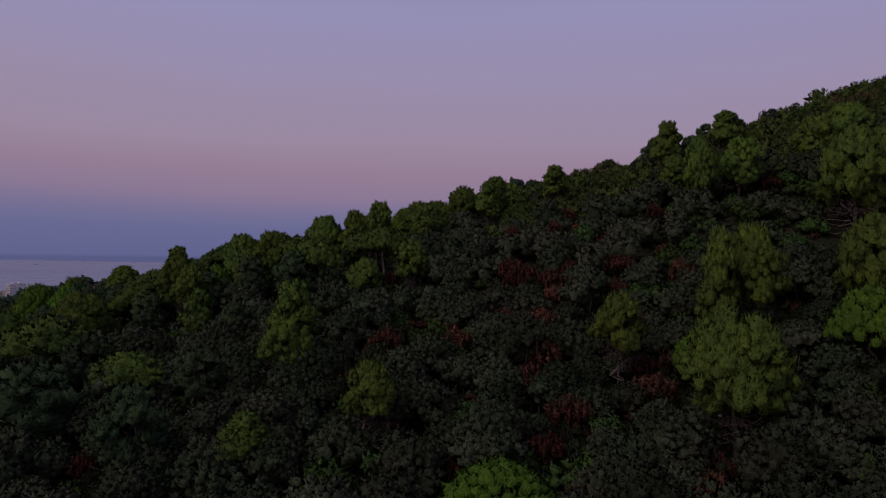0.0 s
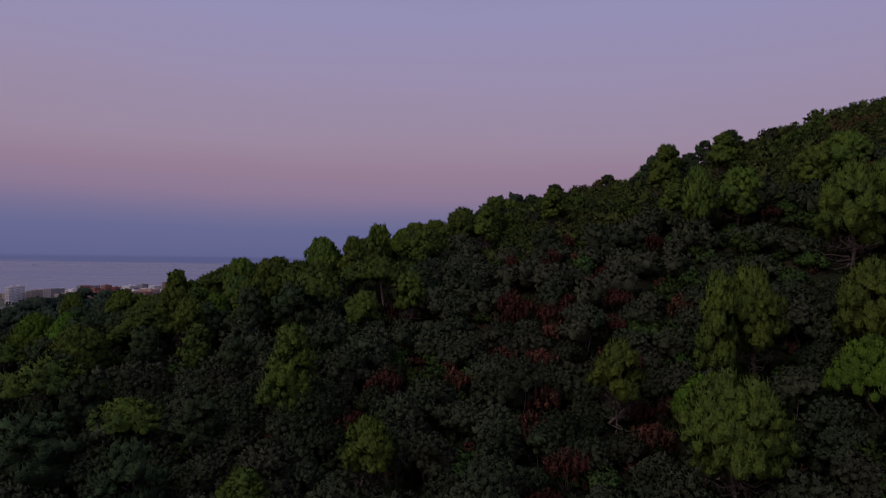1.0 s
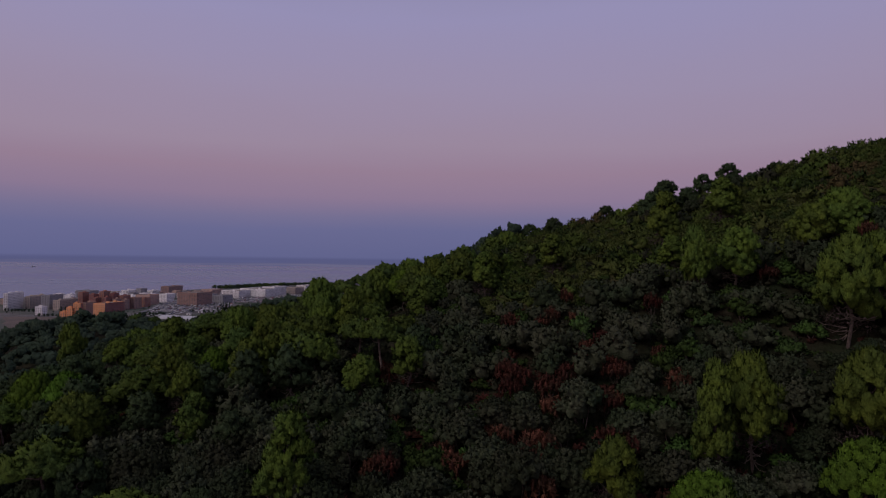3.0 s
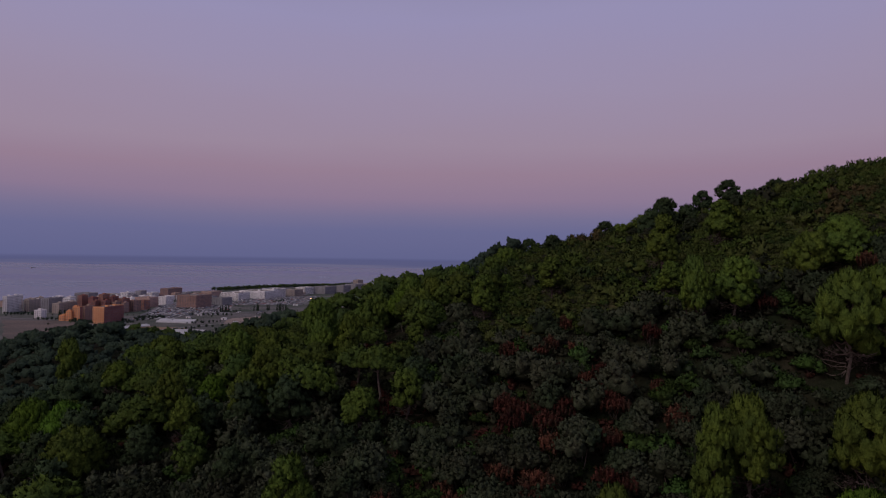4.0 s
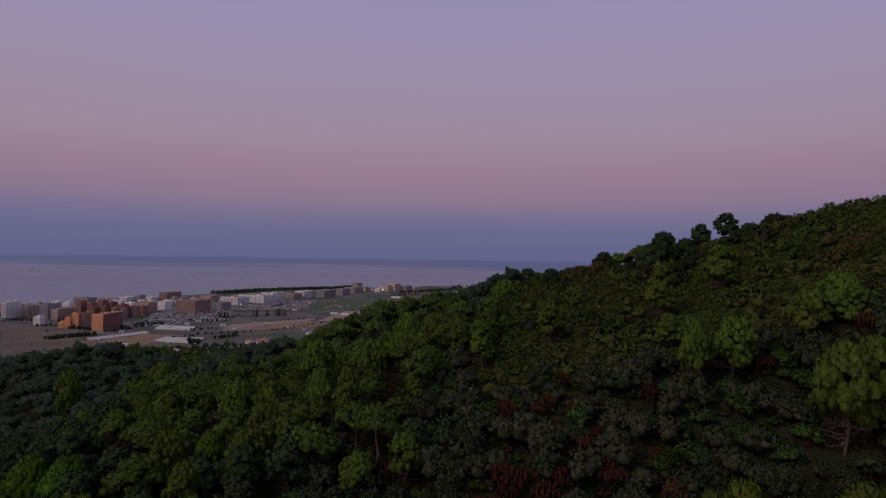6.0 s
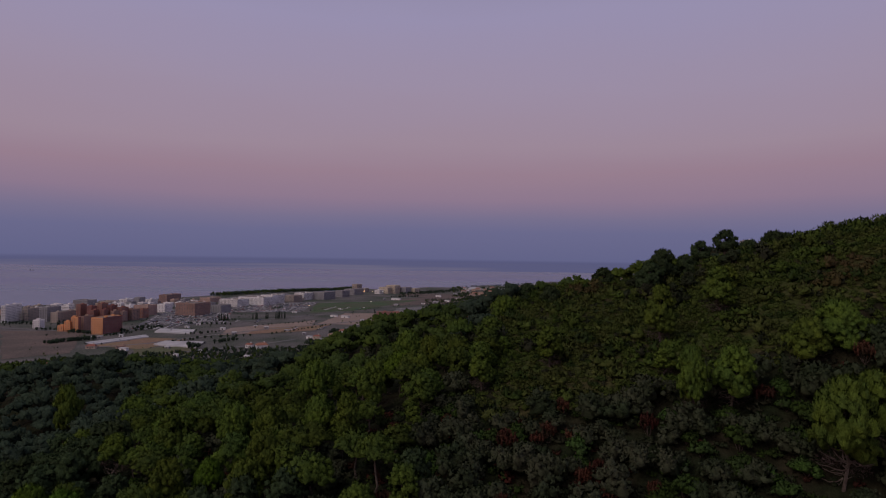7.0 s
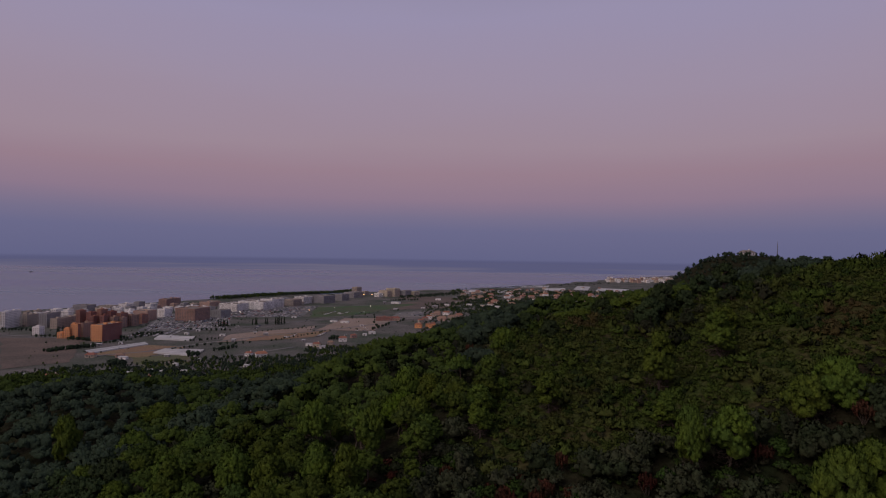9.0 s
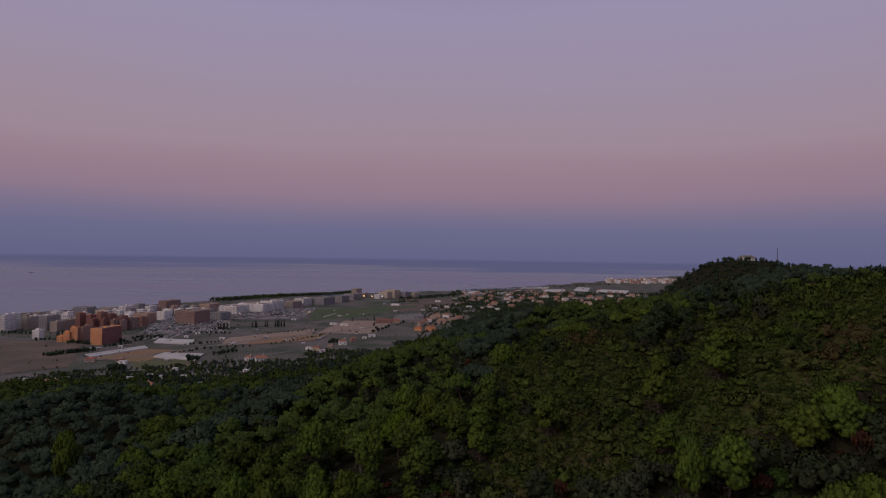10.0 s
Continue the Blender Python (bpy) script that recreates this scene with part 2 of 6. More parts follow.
def mesh_of(name, verts, faces, mats, normals=None, index=None):
    """A mesh from arrays; faces: all triangles or all quads."""
    me = bpy.data.meshes.new(name)
    verts, faces = np.asarray(verts, np.float32), np.asarray(faces, np.int32)
    n, k = faces.shape
    me.vertices.add(len(verts))
    me.vertices.foreach_set("co", verts.ravel())
    me.loops.add(n * k)
    me.loops.foreach_set("vertex_index", faces.ravel())
    me.polygons.add(n)
    me.polygons.foreach_set("loop_start", np.arange(0, n * k, k, dtype=np.int32))
    for m in mats:
        me.materials.append(m)
    if index is not None:
        me.polygons.foreach_set("material_index", np.asarray(index, np.int32))
    me.update(calc_edges=True)
    if normals is None:
        me.polygons.foreach_set("use_smooth", np.zeros(n, bool))
    else:
        me.polygons.foreach_set("use_smooth", np.ones(n, bool))
        me.normals_split_custom_set_from_vertices(np.asarray(normals, np.float32).tolist())
    return me


def spread(lo, hi, step, far_lo, far_hi):
    """Coordinates at an even step between lo and hi, with growing steps beyond."""
    mid = list(np.arange(lo, hi + step, step))
    s, v = step, mid[-1]
    while v < far_hi:
        s *= 1.12
        v += s
        mid.append(v)
    s, v = step, mid[0]
    while v > far_lo:
        s *= 1.12
        v -= s
        mid.insert(0, v)
    return np.array(mid)


gx, gy = spread(-300, 480, 6, -6500, 6500), spread(-30, 700, 6, -3000, 6500)
XX, YY = np.meshgrid(gx, gy)
ZZ = ground_z(XX, YY)
near = np.exp(-((XX / 260) ** 2 + ((YY - 150) / 260) ** 2))
rough = np.array([noise.noise((x * 0.11, y * 0.11, 0)) for x, y in zip(XX.ravel(), YY.ravel())]).reshape(XX.shape)
ZZ = ZZ + near * rough * 0.2
cols = len(gx)
ii = (np.arange(len(gy) - 1)[:, None] * cols + np.arange(cols - 1)[None, :]).ravel()
quads = np.stack([ii, ii + 1, ii + 1 + cols, ii + cols], 1)
cx = XX.ravel()[ii]
cy = YY.ravel()[ii]
cz = ZZ.ravel()[ii]
flat = (cz - plain(cx, cy) < np.where(cy > 700, 12, 4)) & (cy > 380)
ground_me = mesh_of("ground", np.stack([XX.ravel(), YY.ravel(), ZZ.ravel()], 1), quads, [M_EARTH, M_PLAIN, M_HEATHSOIL], index=np.where(flat, 1, np.where((cx > 8) & (cy > 112) & (cy < 300), 2, 0)))
ground_me.polygons.foreach_set("use_smooth", np.ones(len(quads), bool))
ground = tagged(new("ground", ground_me), "wooded hillside falling to a dry coastal plain", "ground", kind="structure")

S = 14000
sea = tagged(new("water", mesh_of("water", [(-2 * S, -S, 0), (2 * S, -S, 0), (2 * S, S, 0), (-2 * S, S, 0)], [(0, 1, 2, 3)], [M_SEA])),
             "calm grey-violet sea at dusk with faint bands", "sea", kind="structure")

# ---- plants ----
UP = np.array((0.0, 0.0, 1.0))


def unit(v):
    return v / np.maximum(np.linalg.norm(v, axis=-1, keepdims=True), 1e-9)


def ico(level):
    bm = bmesh.new()
    bmesh.ops.create_icosphere(bm, subdivisions=level, radius=1)
    v = np.array([x.co[:] for x in bm.verts])
    f = np.array([[x.index for x in face.verts] for face in bm.faces])
    bm.free()
    return v, f


ICO = {1: ico(1), 2: ico(2)}
ICO[0] = (np.array([(1, 0, 0), (-1, 0, 0), (0, 1, 0), (0, -1, 0), (0, 0, 1), (0, 0, -1)], float),
          np.array([(0, 2, 4), (2, 1, 4), (1, 3, 4), (3, 0, 4), (2, 0, 5), (1, 2, 5), (3, 1, 5), (0, 3, 5)]))


def foliage(rng, lobes, blades, length, width, lift=0.5, core=0.74, level=1, low=-0.45, spread_n=0.14, heart=None, whole=0.5):
    """Tufts on lobes (x, y, z, rx, ry, rz): each a knobby clump with small pointed blades that stand off it.
    blades: how many a tuft carries, or so many tuft by tuft. Gives verts, faces, normals."""
    L = np.array(lobes, float)
    c, r = L[:, None, :3], L[:, None, 3:6]
    V, F, N = [], [], []
    hc, hr = (np.array(heart[:3]), np.array(heart[3:6])) if heart else (None, None)
    v, f = ICO[level]
    q = c + v[None] * r * core * (1 + 0.22 * rng.normal(size=(len(L), len(v), 1)))
    n = unit(unit(v[None] / r * r.mean(2, keepdims=True)) + rng.normal(size=(len(L), len(v), 3)) * 0.25)
    if heart:
        n = unit(n + whole * unit((q - hc) / hr) + UP * 0.1)
    V.append(q.reshape(-1, 3))
    N.append(n.reshape(-1, 3))
    F.append((f[None] + (np.arange(len(L)) * len(v))[:, None, None]).reshape(-1, 3))
    at = len(V[0])
    k = len(L) * blades
    d = unit(rng.normal(size=(len(L), blades, 3)))
    d[..., 2] = np.where(d[..., 2] < low, -d[..., 2], d[..., 2])
    p = (c + d * r * rng.uniform(0.6, 1.08, (len(L), blades, 1))).reshape(-1, 3)
    big = np.repeat(np.clip(r.mean(2) / np.median(r), 0.7, 1.3), blades, 1).reshape(-1, 1)
    dn = (d / r * r.mean(2, keepdims=True)).reshape(-1, 3)
    d = d.reshape(-1, 3)
    axis = unit(d * 0.7 + UP * lift + rng.normal(size=(k, 3)) * 0.3)
    ln = length * rng.uniform(0.6, 1.35, (k, 1)) * big
    wd = width * rng.uniform(0.6, 1.3, (k, 1)) * big
    nn = unit(dn) + UP * 0.15 + rng.normal(size=(k, 3)) * spread_n
    if heart:
        nn = nn + whole * unit((p - hc) / hr)
    nn = unit(nn)
    side = unit(unit(np.cross(axis, nn)) + rng.normal(size=(k, 3)) * 0.3)
    side = unit(side - axis * np.sum(side * axis, 1, keepdims=True))
    side = np.where(np.sum(np.cross(side, axis) * nn, 1, keepdims=True) < 0, -side, side)
    V.append(np.stack([p - side * wd - axis * ln * 0.3, p + side * wd - axis * ln * 0.3, p + axis * ln * 0.7], 1).reshape(-1, 3))
    F.append(np.arange(k * 3).reshape(-1, 3) + at)
    N.append(np.repeat(nn, 3, 0))
    return np.concatenate(V), np.concatenate(F), np.concatenate(N)


def clumps(g, masses, tufts, size, tall=1.0, low=-0.3):
    """Breaks rounded masses (x, y, z, rx, ry, rz) into tufts over their upper side; each mass keeps a heart."""
    lobes = []
    for m in masses:
        c, r = np.array(m[:3]), np.array(m[3:6])
        lobes.append((*c, *(r * 0.86)))
        for k in range(tufts):
            z = 1 - (k + 0.5) / tufts * (1 - low)
            th = k * 2.39996 + g.uniform(-0.4, 0.4)
            w = math.sqrt(max(0.0, 1 - z * z))
            d = np.array((w * math.cos(th), w * math.sin(th), z))
            q = r[0] * size * g.uniform(0.55, 1.35)
            lobes.append((*(c + d * r * g.uniform(0.7, 1.08)), q, q, q * tall * g.uniform(0.85, 1.2)))
    return lobes


def tube(points, radii, sides=6):
    """A tapered branch along points."""
    pts = np.array(points, float)
    V, F = [], []
    for i, p in enumerate(pts):
        a = unit(pts[min(i + 1, len(pts) - 1)] - pts[max(i - 1, 0)])
        u = unit(np.cross(a, (0.3, 1, 0.2)))
        w = np.cross(a, u)
        for k in range(sides):
            th = 2 * math.pi * k / sides
            V.append(p + radii[i] * (math.cos(th) * u + math.sin(th) * w))
    for i in range(len(pts) - 1):
        for k in range(sides):
            a, b = i * sides + k, i * sides + (k + 1) % sides
            F.append((a, b, b + sides, a + sides))
    return np.array(V), np.array(F)


def tubes(list_of):
    V, F, at = [], [], 0
    for v, f in list_of:
        V.append(v)
        F.append(f + at)
        at += len(v)
    return np.concatenate(V), np.concatenate(F)


def bend(rng, a, b, sag, n=5):
    """Points of a crooked branch from a to b."""
    a, b = np.array(a, float), np.array(b, float)
    t = np.linspace(0, 1, n)[:, None]
    p = a + (b - a) * t + UP * sag * np.sin(t * math.pi)
    p[1:-1] += rng.normal(size=(n - 2, 3)) * 0.05 * np.linalg.norm(b - a)
    return p


def pine_masses(g, height, radius, slim, n, lean=(0, 0), base=0.27):
    """The limb masses of an Aleppo pine, broadest below the middle, with a rounded top."""
    out = []
    for k in range(n):
        f = (k + 0.5) / n
        z = height * (base + (0.84 - base) * f ** 0.9)
        wide = radius * math.sqrt(max(0.05, 1 - (abs(f - 0.35) / 0.8) ** 2)) * (1 - slim * f)
        th = k * 2.4 + g.uniform(-0.5, 0.5)
        q = radius * g.uniform(0.34, 0.5) * (1.08 - 0.3 * f)
        far = max(0.0, wide - q * 0.8) * g.uniform(0.75, 1.1)
        out.append((math.cos(th) * far + lean[0] * f, math.sin(th) * far + lean[1] * f, z, q, q, q * g.uniform(0.8, 1.1)))
    out.append((lean[0], lean[1], height * 0.85, radius * 0.5, radius * 0.5, height * 0.12))
    return out


def pine_meshes(rng, height, radius, slim, masses_n, tufts, blades, length=0.34, width=0.055, base=0.27):
    """An Aleppo pine: a leaning trunk, bare lower limbs and dead twigs, and a crown of limb masses broken into upright tufts."""
    lean = rng.normal(size=2) * 0.04 * height
    top = np.array((lean[0], lean[1], height * 0.9))
    trunk = tube(bend(rng, (0, 0, -1.0), top, 0, 7), np.linspace(0.022, 0.006, 7) * height, 7)
    masses = pine_masses(rng, height, radius, slim, masses_n, lean, base)
    limbs = []
    for m in masses:
        limbs.append(tube(bend(rng, (lean[0] * 0.5, lean[1] * 0.5, m[2] - 0.16 * height), m[:3], -0.2, 4), (0.010 * height, 0.008 * height, 0.005 * height, 0.002 * height), 4))
    for k in range(16):
        th = rng.uniform(0, 6.28)
        z = height * rng.uniform(0.1, 0.36)
        L = radius * rng.uniform(0.5, 1.0)
        limbs.append(tube(bend(rng, (0, 0, z), (math.cos(th) * L, math.sin(th) * L, z + rng.uniform(-0.6, 0.6)), -0.3, 5), (0.007 * height, 0.005 * height, 0.004 * height, 0.003 * height, 0.001 * height), 4))
    crown = foliage(rng, clumps(rng, masses, tufts, 0.31, 1.0), blades, length, width, 0.9, heart=(lean[0] * 0.5, lean[1] * 0.5, height * 0.5, radius, radius, height * 0.45), whole=0.85, spread_n=0.1)
    return trunk, tubes(limbs), crown


def umbrella_meshes(rng, height, radius, blades, n=90):
    """A stone pine: a bare trunk that forks under a broad dome of close tufts."""
    trunk = tube(bend(rng, (0, 0, -1.0), (0.2, 0.1, height * 0.72), 0, 6), np.linspace(0.03, 0.014, 6) * height, 8)
    lobes, limbs = [], []
    for k in range(n):
        rr = radius * math.sqrt((k + 0.5) / n) * 0.92
        th = k * 2.39996
        c = (rr * math.cos(th), rr * math.sin(th), height * (0.92 - 0.46 * (rr / radius) ** 2.2) + rng.uniform(-0.18, 0.1))
        r = radius * rng.uniform(0.11, 0.17)
        lobes.append((*c, r, r, r * 0.95))
        if k % 8 == 0:
            limbs.append(tube(bend(rng, (0.2, 0.1, height * 0.62), c, -0.3, 4), (0.012 * height, 0.009 * height, 0.006 * height, 0.003 * height), 4))
    for k in range(9):
        rr, th = radius * 0.55 * (k > 0), k * 0.785
        lobes.append((rr * math.cos(th), rr * math.sin(th), height * (0.8 - 0.12 * (k > 0)), radius * 0.38, radius * 0.38, height * 0.13))
    return trunk, tubes(limbs), foliage(rng, lobes, blades, 0.26, 0.06, 0.9, heart=(0, 0, height * 0.5, radius, radius, height * 0.42))


def oak_masses(g, height, radius, n):
    out = [(0, 0, height * 0.42, radius * 0.72, radius * 0.72, height * 0.42)]
    for k in range(n):
        th = k * 2.39996 + g.uniform(-0.4, 0.4)
        f = (k + 0.5) / n
        far = radius * 0.68 * math.sqrt(f)
        q = radius * g.uniform(0.32, 0.48)
        out.append((math.cos(th) * far, math.sin(th) * far, height * (0.84 - 0.4 * f * f) - q * 0.5 + g.uniform(-0.3, 0.2), q, q, q * g.uniform(0.85, 1.15)))
    return out


def oak_meshes(rng, height, radius, masses_n, tufts, blades, leaf=0.16):
    """A holm oak or tall shrub: several stems under a lumpy crown of close knobs."""
    stems = []
    for k in range(4):
        th = k * 1.57 + rng.uniform(-0.4, 0.4)
        stems.append(tube(bend(rng, (0, 0, -0.6), (math.cos(th) * radius * 0.5, math.sin(th) * radius * 0.5, height * 0.6), 0.1, 4), (0.07, 0.06, 0.045, 0.02), 5))
    crown = foliage(rng, clumps(rng, oak_masses(rng, height, radius, masses_n), tufts, 0.24, 0.95, -0.2), blades, leaf * 1.2, leaf * 0.5, 0.4, low=-0.3, spread_n=0.18, heart=(0, 0, height * 0.3, radius, radius, height * 0.6))
    return tubes(stems), crown


def dry_meshes(rng, height, radius, blades):
    """A withered shrub: thin hanging sprays on grey stems."""
    lobes, stems = [], []
    for k in range(26):
        th = k * 2.4
        out = radius * math.sqrt((k + 0.5) / 26) * 0.85
        c = (math.cos(th) * out, math.sin(th) * out, height * (0.72 - 0.3 * out / radius + rng.uniform(-0.12, 0.12)))
        lobes.append((*c, radius * 0.14, radius * 0.14, height * rng.uniform(0.1, 0.26)))
        if k % 3 == 0:
            stems.append(tube(bend(rng, (0, 0, -0.4), c, 0.1, 4), (0.04, 0.03, 0.02, 0.01), 4))
    return tubes(stems), foliage(rng, lobes, blades, 0.34, 0.05, -0.2, core=0.7, low=-0.9, spread_n=0.35)


def rigid(name, parts):
    """The meshes of one kind of plant: a list of (part name, mesh)."""
    out = []
    for part_name, data, mats, index in parts:
        v, f = data[0], data[1]
        out.append((part_name, mesh_of(name + "_" + part_name, v, f, mats, data[2] if len(data) > 2 else None, index)))
    return out


FIRST = {}


def plant(key, name, meshes, m, label, category, group):
    """Sets one plant at the pose m; later ones are copies of the first of their kind."""
    if key not in FIRST:
        root = new(name)
        root.empty_display_size = 0.5
        tagged(root, label, category, group)
        for part_name, me in meshes:
            o = new(part_name, me)
            o.parent = root
        root.matrix_basis = m
        FIRST[key] = root
        return root
    ob = copy_thing(FIRST[key], Matrix.Identity(4))
    ob.matrix_basis = m
    return tagged(ob, label)


rng = np.random.default_rng(11)
PINES = []
for h, r, slim, n, base in ((10, 3.0, 0.2, 12, 0.25), (10, 3.4, 0.05, 13, 0.33), (10, 2.7, 0.05, 10, 0.5), (10, 3.7, 0.0, 14, 0.38), (10, 3.0, 0.15, 10, 0.46)):
    tr, li, cr = pine_meshes(rng, h, r, slim, n, 18, 44, 0.36, 0.065, base)
    twigs = foliage(rng, [(r * 0.55 * math.cos(k * 2.4), r * 0.55 * math.sin(k * 2.4), h * (base - 0.14 + 0.015 * k), r * 0.3, r * 0.3, h * 0.05) for k in range(9)], 90, 0.42, 0.022, 0.0, core=0.2, level=0, low=-1.0, spread_n=0.5)
    PINES.append(rigid("aleppo_pine", [("trunk", tubes([tr, li]), [M_BARK], None), ("crown", cr, [M_PINE], None), ("dead_twig", twigs, [M_TWIG], None)]))
# the pine with needles coloured darker, as shaded and backlit
tr, li, cr = pine_meshes(rng, 10, 3.4, 0.0, 11, 14, 34, 0.4, 0.08, 0.34)
PINES.append(rigid("aleppo_pine", [("trunk", tubes([tr, li]), [M_BARK], None), ("crown", cr, [M_PINE_DARK], None)]))
UMBRELLAS = []
for h, r in ((8, 4.2), (8, 3.6)):
    tr, li, cr = umbrella_meshes(rng, h, r, 60)
    UMBRELLAS.append(rigid("umbrella_pine", [("trunk", tubes([tr, li]), [M_BARK], None), ("crown", cr, [M_UMBRELLA], None)]))
OAKS = []
for h, r, n in ((5.2, 3.0, 8), (4.8, 3.3, 9), (6.0, 2.9, 8), (4.4, 2.6, 7)):
    st, cr = oak_meshes(rng, h, r, n, 20, 20, 0.18)
    OAKS.append(rigid("holm_oak", [("trunk", st, [M_BARK], None), ("crown", cr, [M_OAK], None)]))
for h, r, n in ((5.2, 3.0, 6), (4.8, 3.3, 7), (6.0, 2.9, 6), (4.4, 2.6, 6)):
    st, cr = oak_meshes(rng, h, r, n, 12, 12, 0.24)
    OAKS.append(rigid("holm_oak", [("trunk", st, [M_BARK], None), ("crown", cr, [M_OAK], None)]))
DRY = []
for h, r in ((4.6, 1.9), (4.0, 2.2)):
    st, cr = dry_meshes(rng, h, r, 36)
    DRY.append(rigid("withered_shrub", [("trunk", st, [M_BARK], None), ("foliage", cr, [M_DRY], None)]))
BUSHES = []
for h, r, n in ((3.0, 2.1, 5), (2.4, 2.3, 5)):
    st, cr = oak_meshes(rng, h, r, n, 9, 14, 0.22)
    BUSHES.append(rigid("green_bush", [("trunk", st, [M_BARK], None), ("foliage", cr, [M_BUSH], None)]))


def stand(x, y, scale=1.0, turn=0.0, sink=0.0, sx=1.0):
    """The pose of a plant rooted at x, y."""
    z = float(ground_z(x, y)) - sink
    return Matrix.LocRotScale((x, y, z), Euler((0, 0, turn)), (scale * sx, scale * sx, scale))


TAKEN = []


def pine_at(x, y, top, width, kind=None, umbrella=False):
    """A pine that stands out: its place, the height of its top over the sea, and the width of its crown."""
    lib = UMBRELLAS if umbrella else PINES
    k = random.randrange(2) if kind is None else kind
    h = max(3.0, top - float(ground_z(x, y)))
    sink = 2.5 if umbrella else max(0.0, 1.35 * width - h)
    s = (h + sink) / (8.0 if umbrella else 9.9)
    w = width / (2 * s * ((4.2, 3.6)[k] if umbrella else (3.0, 3.4, 2.7, 3.7, 3.0, 3.4)[k]))
    plant(("u" if umbrella else "p") + str(k), "umbrella_pine" if umbrella else "aleppo_pine", lib[k], stand(x, y, s, random.uniform(0, 6.28), sink, w),
          "umbrella pine with a flat bright green dome" if umbrella else "rounded pine with dense blue-green tufts, darkened for shade and backlight" if k == 5 else "Aleppo pine with rounded yellow-green tufts on the slope", "pine tree", "pines on the hillside")
    TAKEN.append((x, y, 0.3 * width))


def free(x, y, r):
    return all((x - a) ** 2 + (y - b) ** 2 > (r + c) ** 2 for a, b, c in TAKEN)


# ---- the pines that stand out on the slope: x, y, height of the top over the sea, width of the crown ----
pine_at(-17.5, 69.5, 88.9, 7.0, 0)
pine_at(18.4, 63.4, 88.8, 5.6, 2)
pine_at(31.6, 69.5, 95.6, 5.2, 0)
pine_at(36.6, 71, 96.3, 6.6, 1)
pine_at(24.4, 49.6, 87.9, 8.6, 3)
pine_at(-6.3, 55.3, 82.6, 5.2, 2)
pine_at(-28.4, 55.8, 79.8, 7.2, 5)
pine_at(-17.3, 54, 77.9, 5.0, 4)
pine_at(-43, 74, 81.8, 5.8, 5)
pine_at(-45.2, 69, 80.0, 4.6, 5)
pine_at(47.6, 67.6, 97.5, 7.2, 1)
pine_at(43.8, 116.6, 111.6, 5.2, 0)
pine_at(43, 102, 112.7, 5.2, 1)
pine_at(49.5, 102.6, 112.6, 7.4, 1)
pine_at(64.6, 106.3, 117.2, 7.2, 1)
pine_at(72, 107.5, 120.2, 9.4, 1)
pine_at(57, 85.3, 111.0, 8.6, 1)
pine_at(62.5, 87, 111.5, 8.0, 1)
pine_at(47.2, 130.5, 121.4, 7.6, 0)
pine_at(62.6, 136.5, 125.4, 8.0, 0)
pine_at(24.6, 132.6, 111.9, 6.6, 0)
pine_at(15.6, 148.2, 107.6, 4.4, 0)
pine_at(-38.7, 93.5, 90.2, 5.2, 2)
pine_at(-17.8, 118.3, 100.3, 6.6, 0)
pine_at(-30, 108.4, 95.8, 6.5, 1)
pine_at(-31.5, 101.5, 92.8, 7.0, 3)
pine_at(-29.2, 150, 101.0, 8.0, 3)
pine_at(-88.4, 180.6, 84.0, 10.0, 3)
pine_at(-104, 231, 80.2, 12.0, 3)
pine_at(-33.9, 124, 96.2, 7.0, 1)
pine_at(-41.3, 127, 95.8, 7.4, 3)
pine_at(-8.5, 171.4, 105.8, 8.2, 3)
pine_at(-1.4, 159, 106.2, 7.6, 1)
pine_at(-14.5, 134.2, 103.6, 6.5, 1)
pine_at(-4.8, 142.6, 104.4, 9.2, 3)
pine_at(-56.4, 129.4, 93.0, 7.0, 0)
pine_at(-96.2, 168.2, 77.8, 11.0, 3)
pine_at(20.9, 190, 114.8, 8.4, 3)
pine_at(-47.3, 107.3, 90.8, 6.4, 1)
pine_at(-54, 92, 85.6, 8.5, 3)
pine_at(69, 148, 125.5, 7.5, 3)
pine_at(65, 177, 129.8, 9.0, 5)
pine_at(60, 173, 126.0, 9.0, 5)
pine_at(86, 183, 136.0, 7.0, 5)
pine_at(78, 182, 132.5, 6.0, 5)
pine_at(9.2, 131, 108.0, 6.0, 0)
pine_at(-23, 120, 99.4, 6.5, 3)
pine_at(33, 180, 118.5, 7.0, 5)
pine_at(53, 197, 123.8, 7.0, 5)
pine_at(-67, 128, 89.0, 7.0, 2)
pine_at(-62, 142, 89.7, 8.0, 3)
pine_at(-120, 200, 83.0, 8.5, 1)
pine_at(97, 177, 135.6, 9.0, 5)
pine_at(101, 178, 135.2, 8.0, 5)
pine_at(106, 179, 135.0, 8.0, 5)
pine_at(30, 207, 118.0, 8.0, 5)
pine_at(92, 181, 133.0, 8.0, 5)
pine_at(72, 178, 128.0, 8.0, 5)
pine_at(27.8, 62.8, 85.5, 8.6, 0, True)
pine_at(4.4, 45, 77.2, 9.6, 0, True)
pine_at(42, 59.4, 90.2, 8.4, 1, True)
pine_at(-41, 111, 90.0, 6.0, 1, True)
pine_at(-71, 107, 86.2, 9.0, 0, True)
pine_at(-63.2, 104, 86.6, 8.5, 1, True)
pine_at(-8.5, 150, 104.0, 11.0, 0, True)
# the row of umbrella pines along the crest
CREST = []
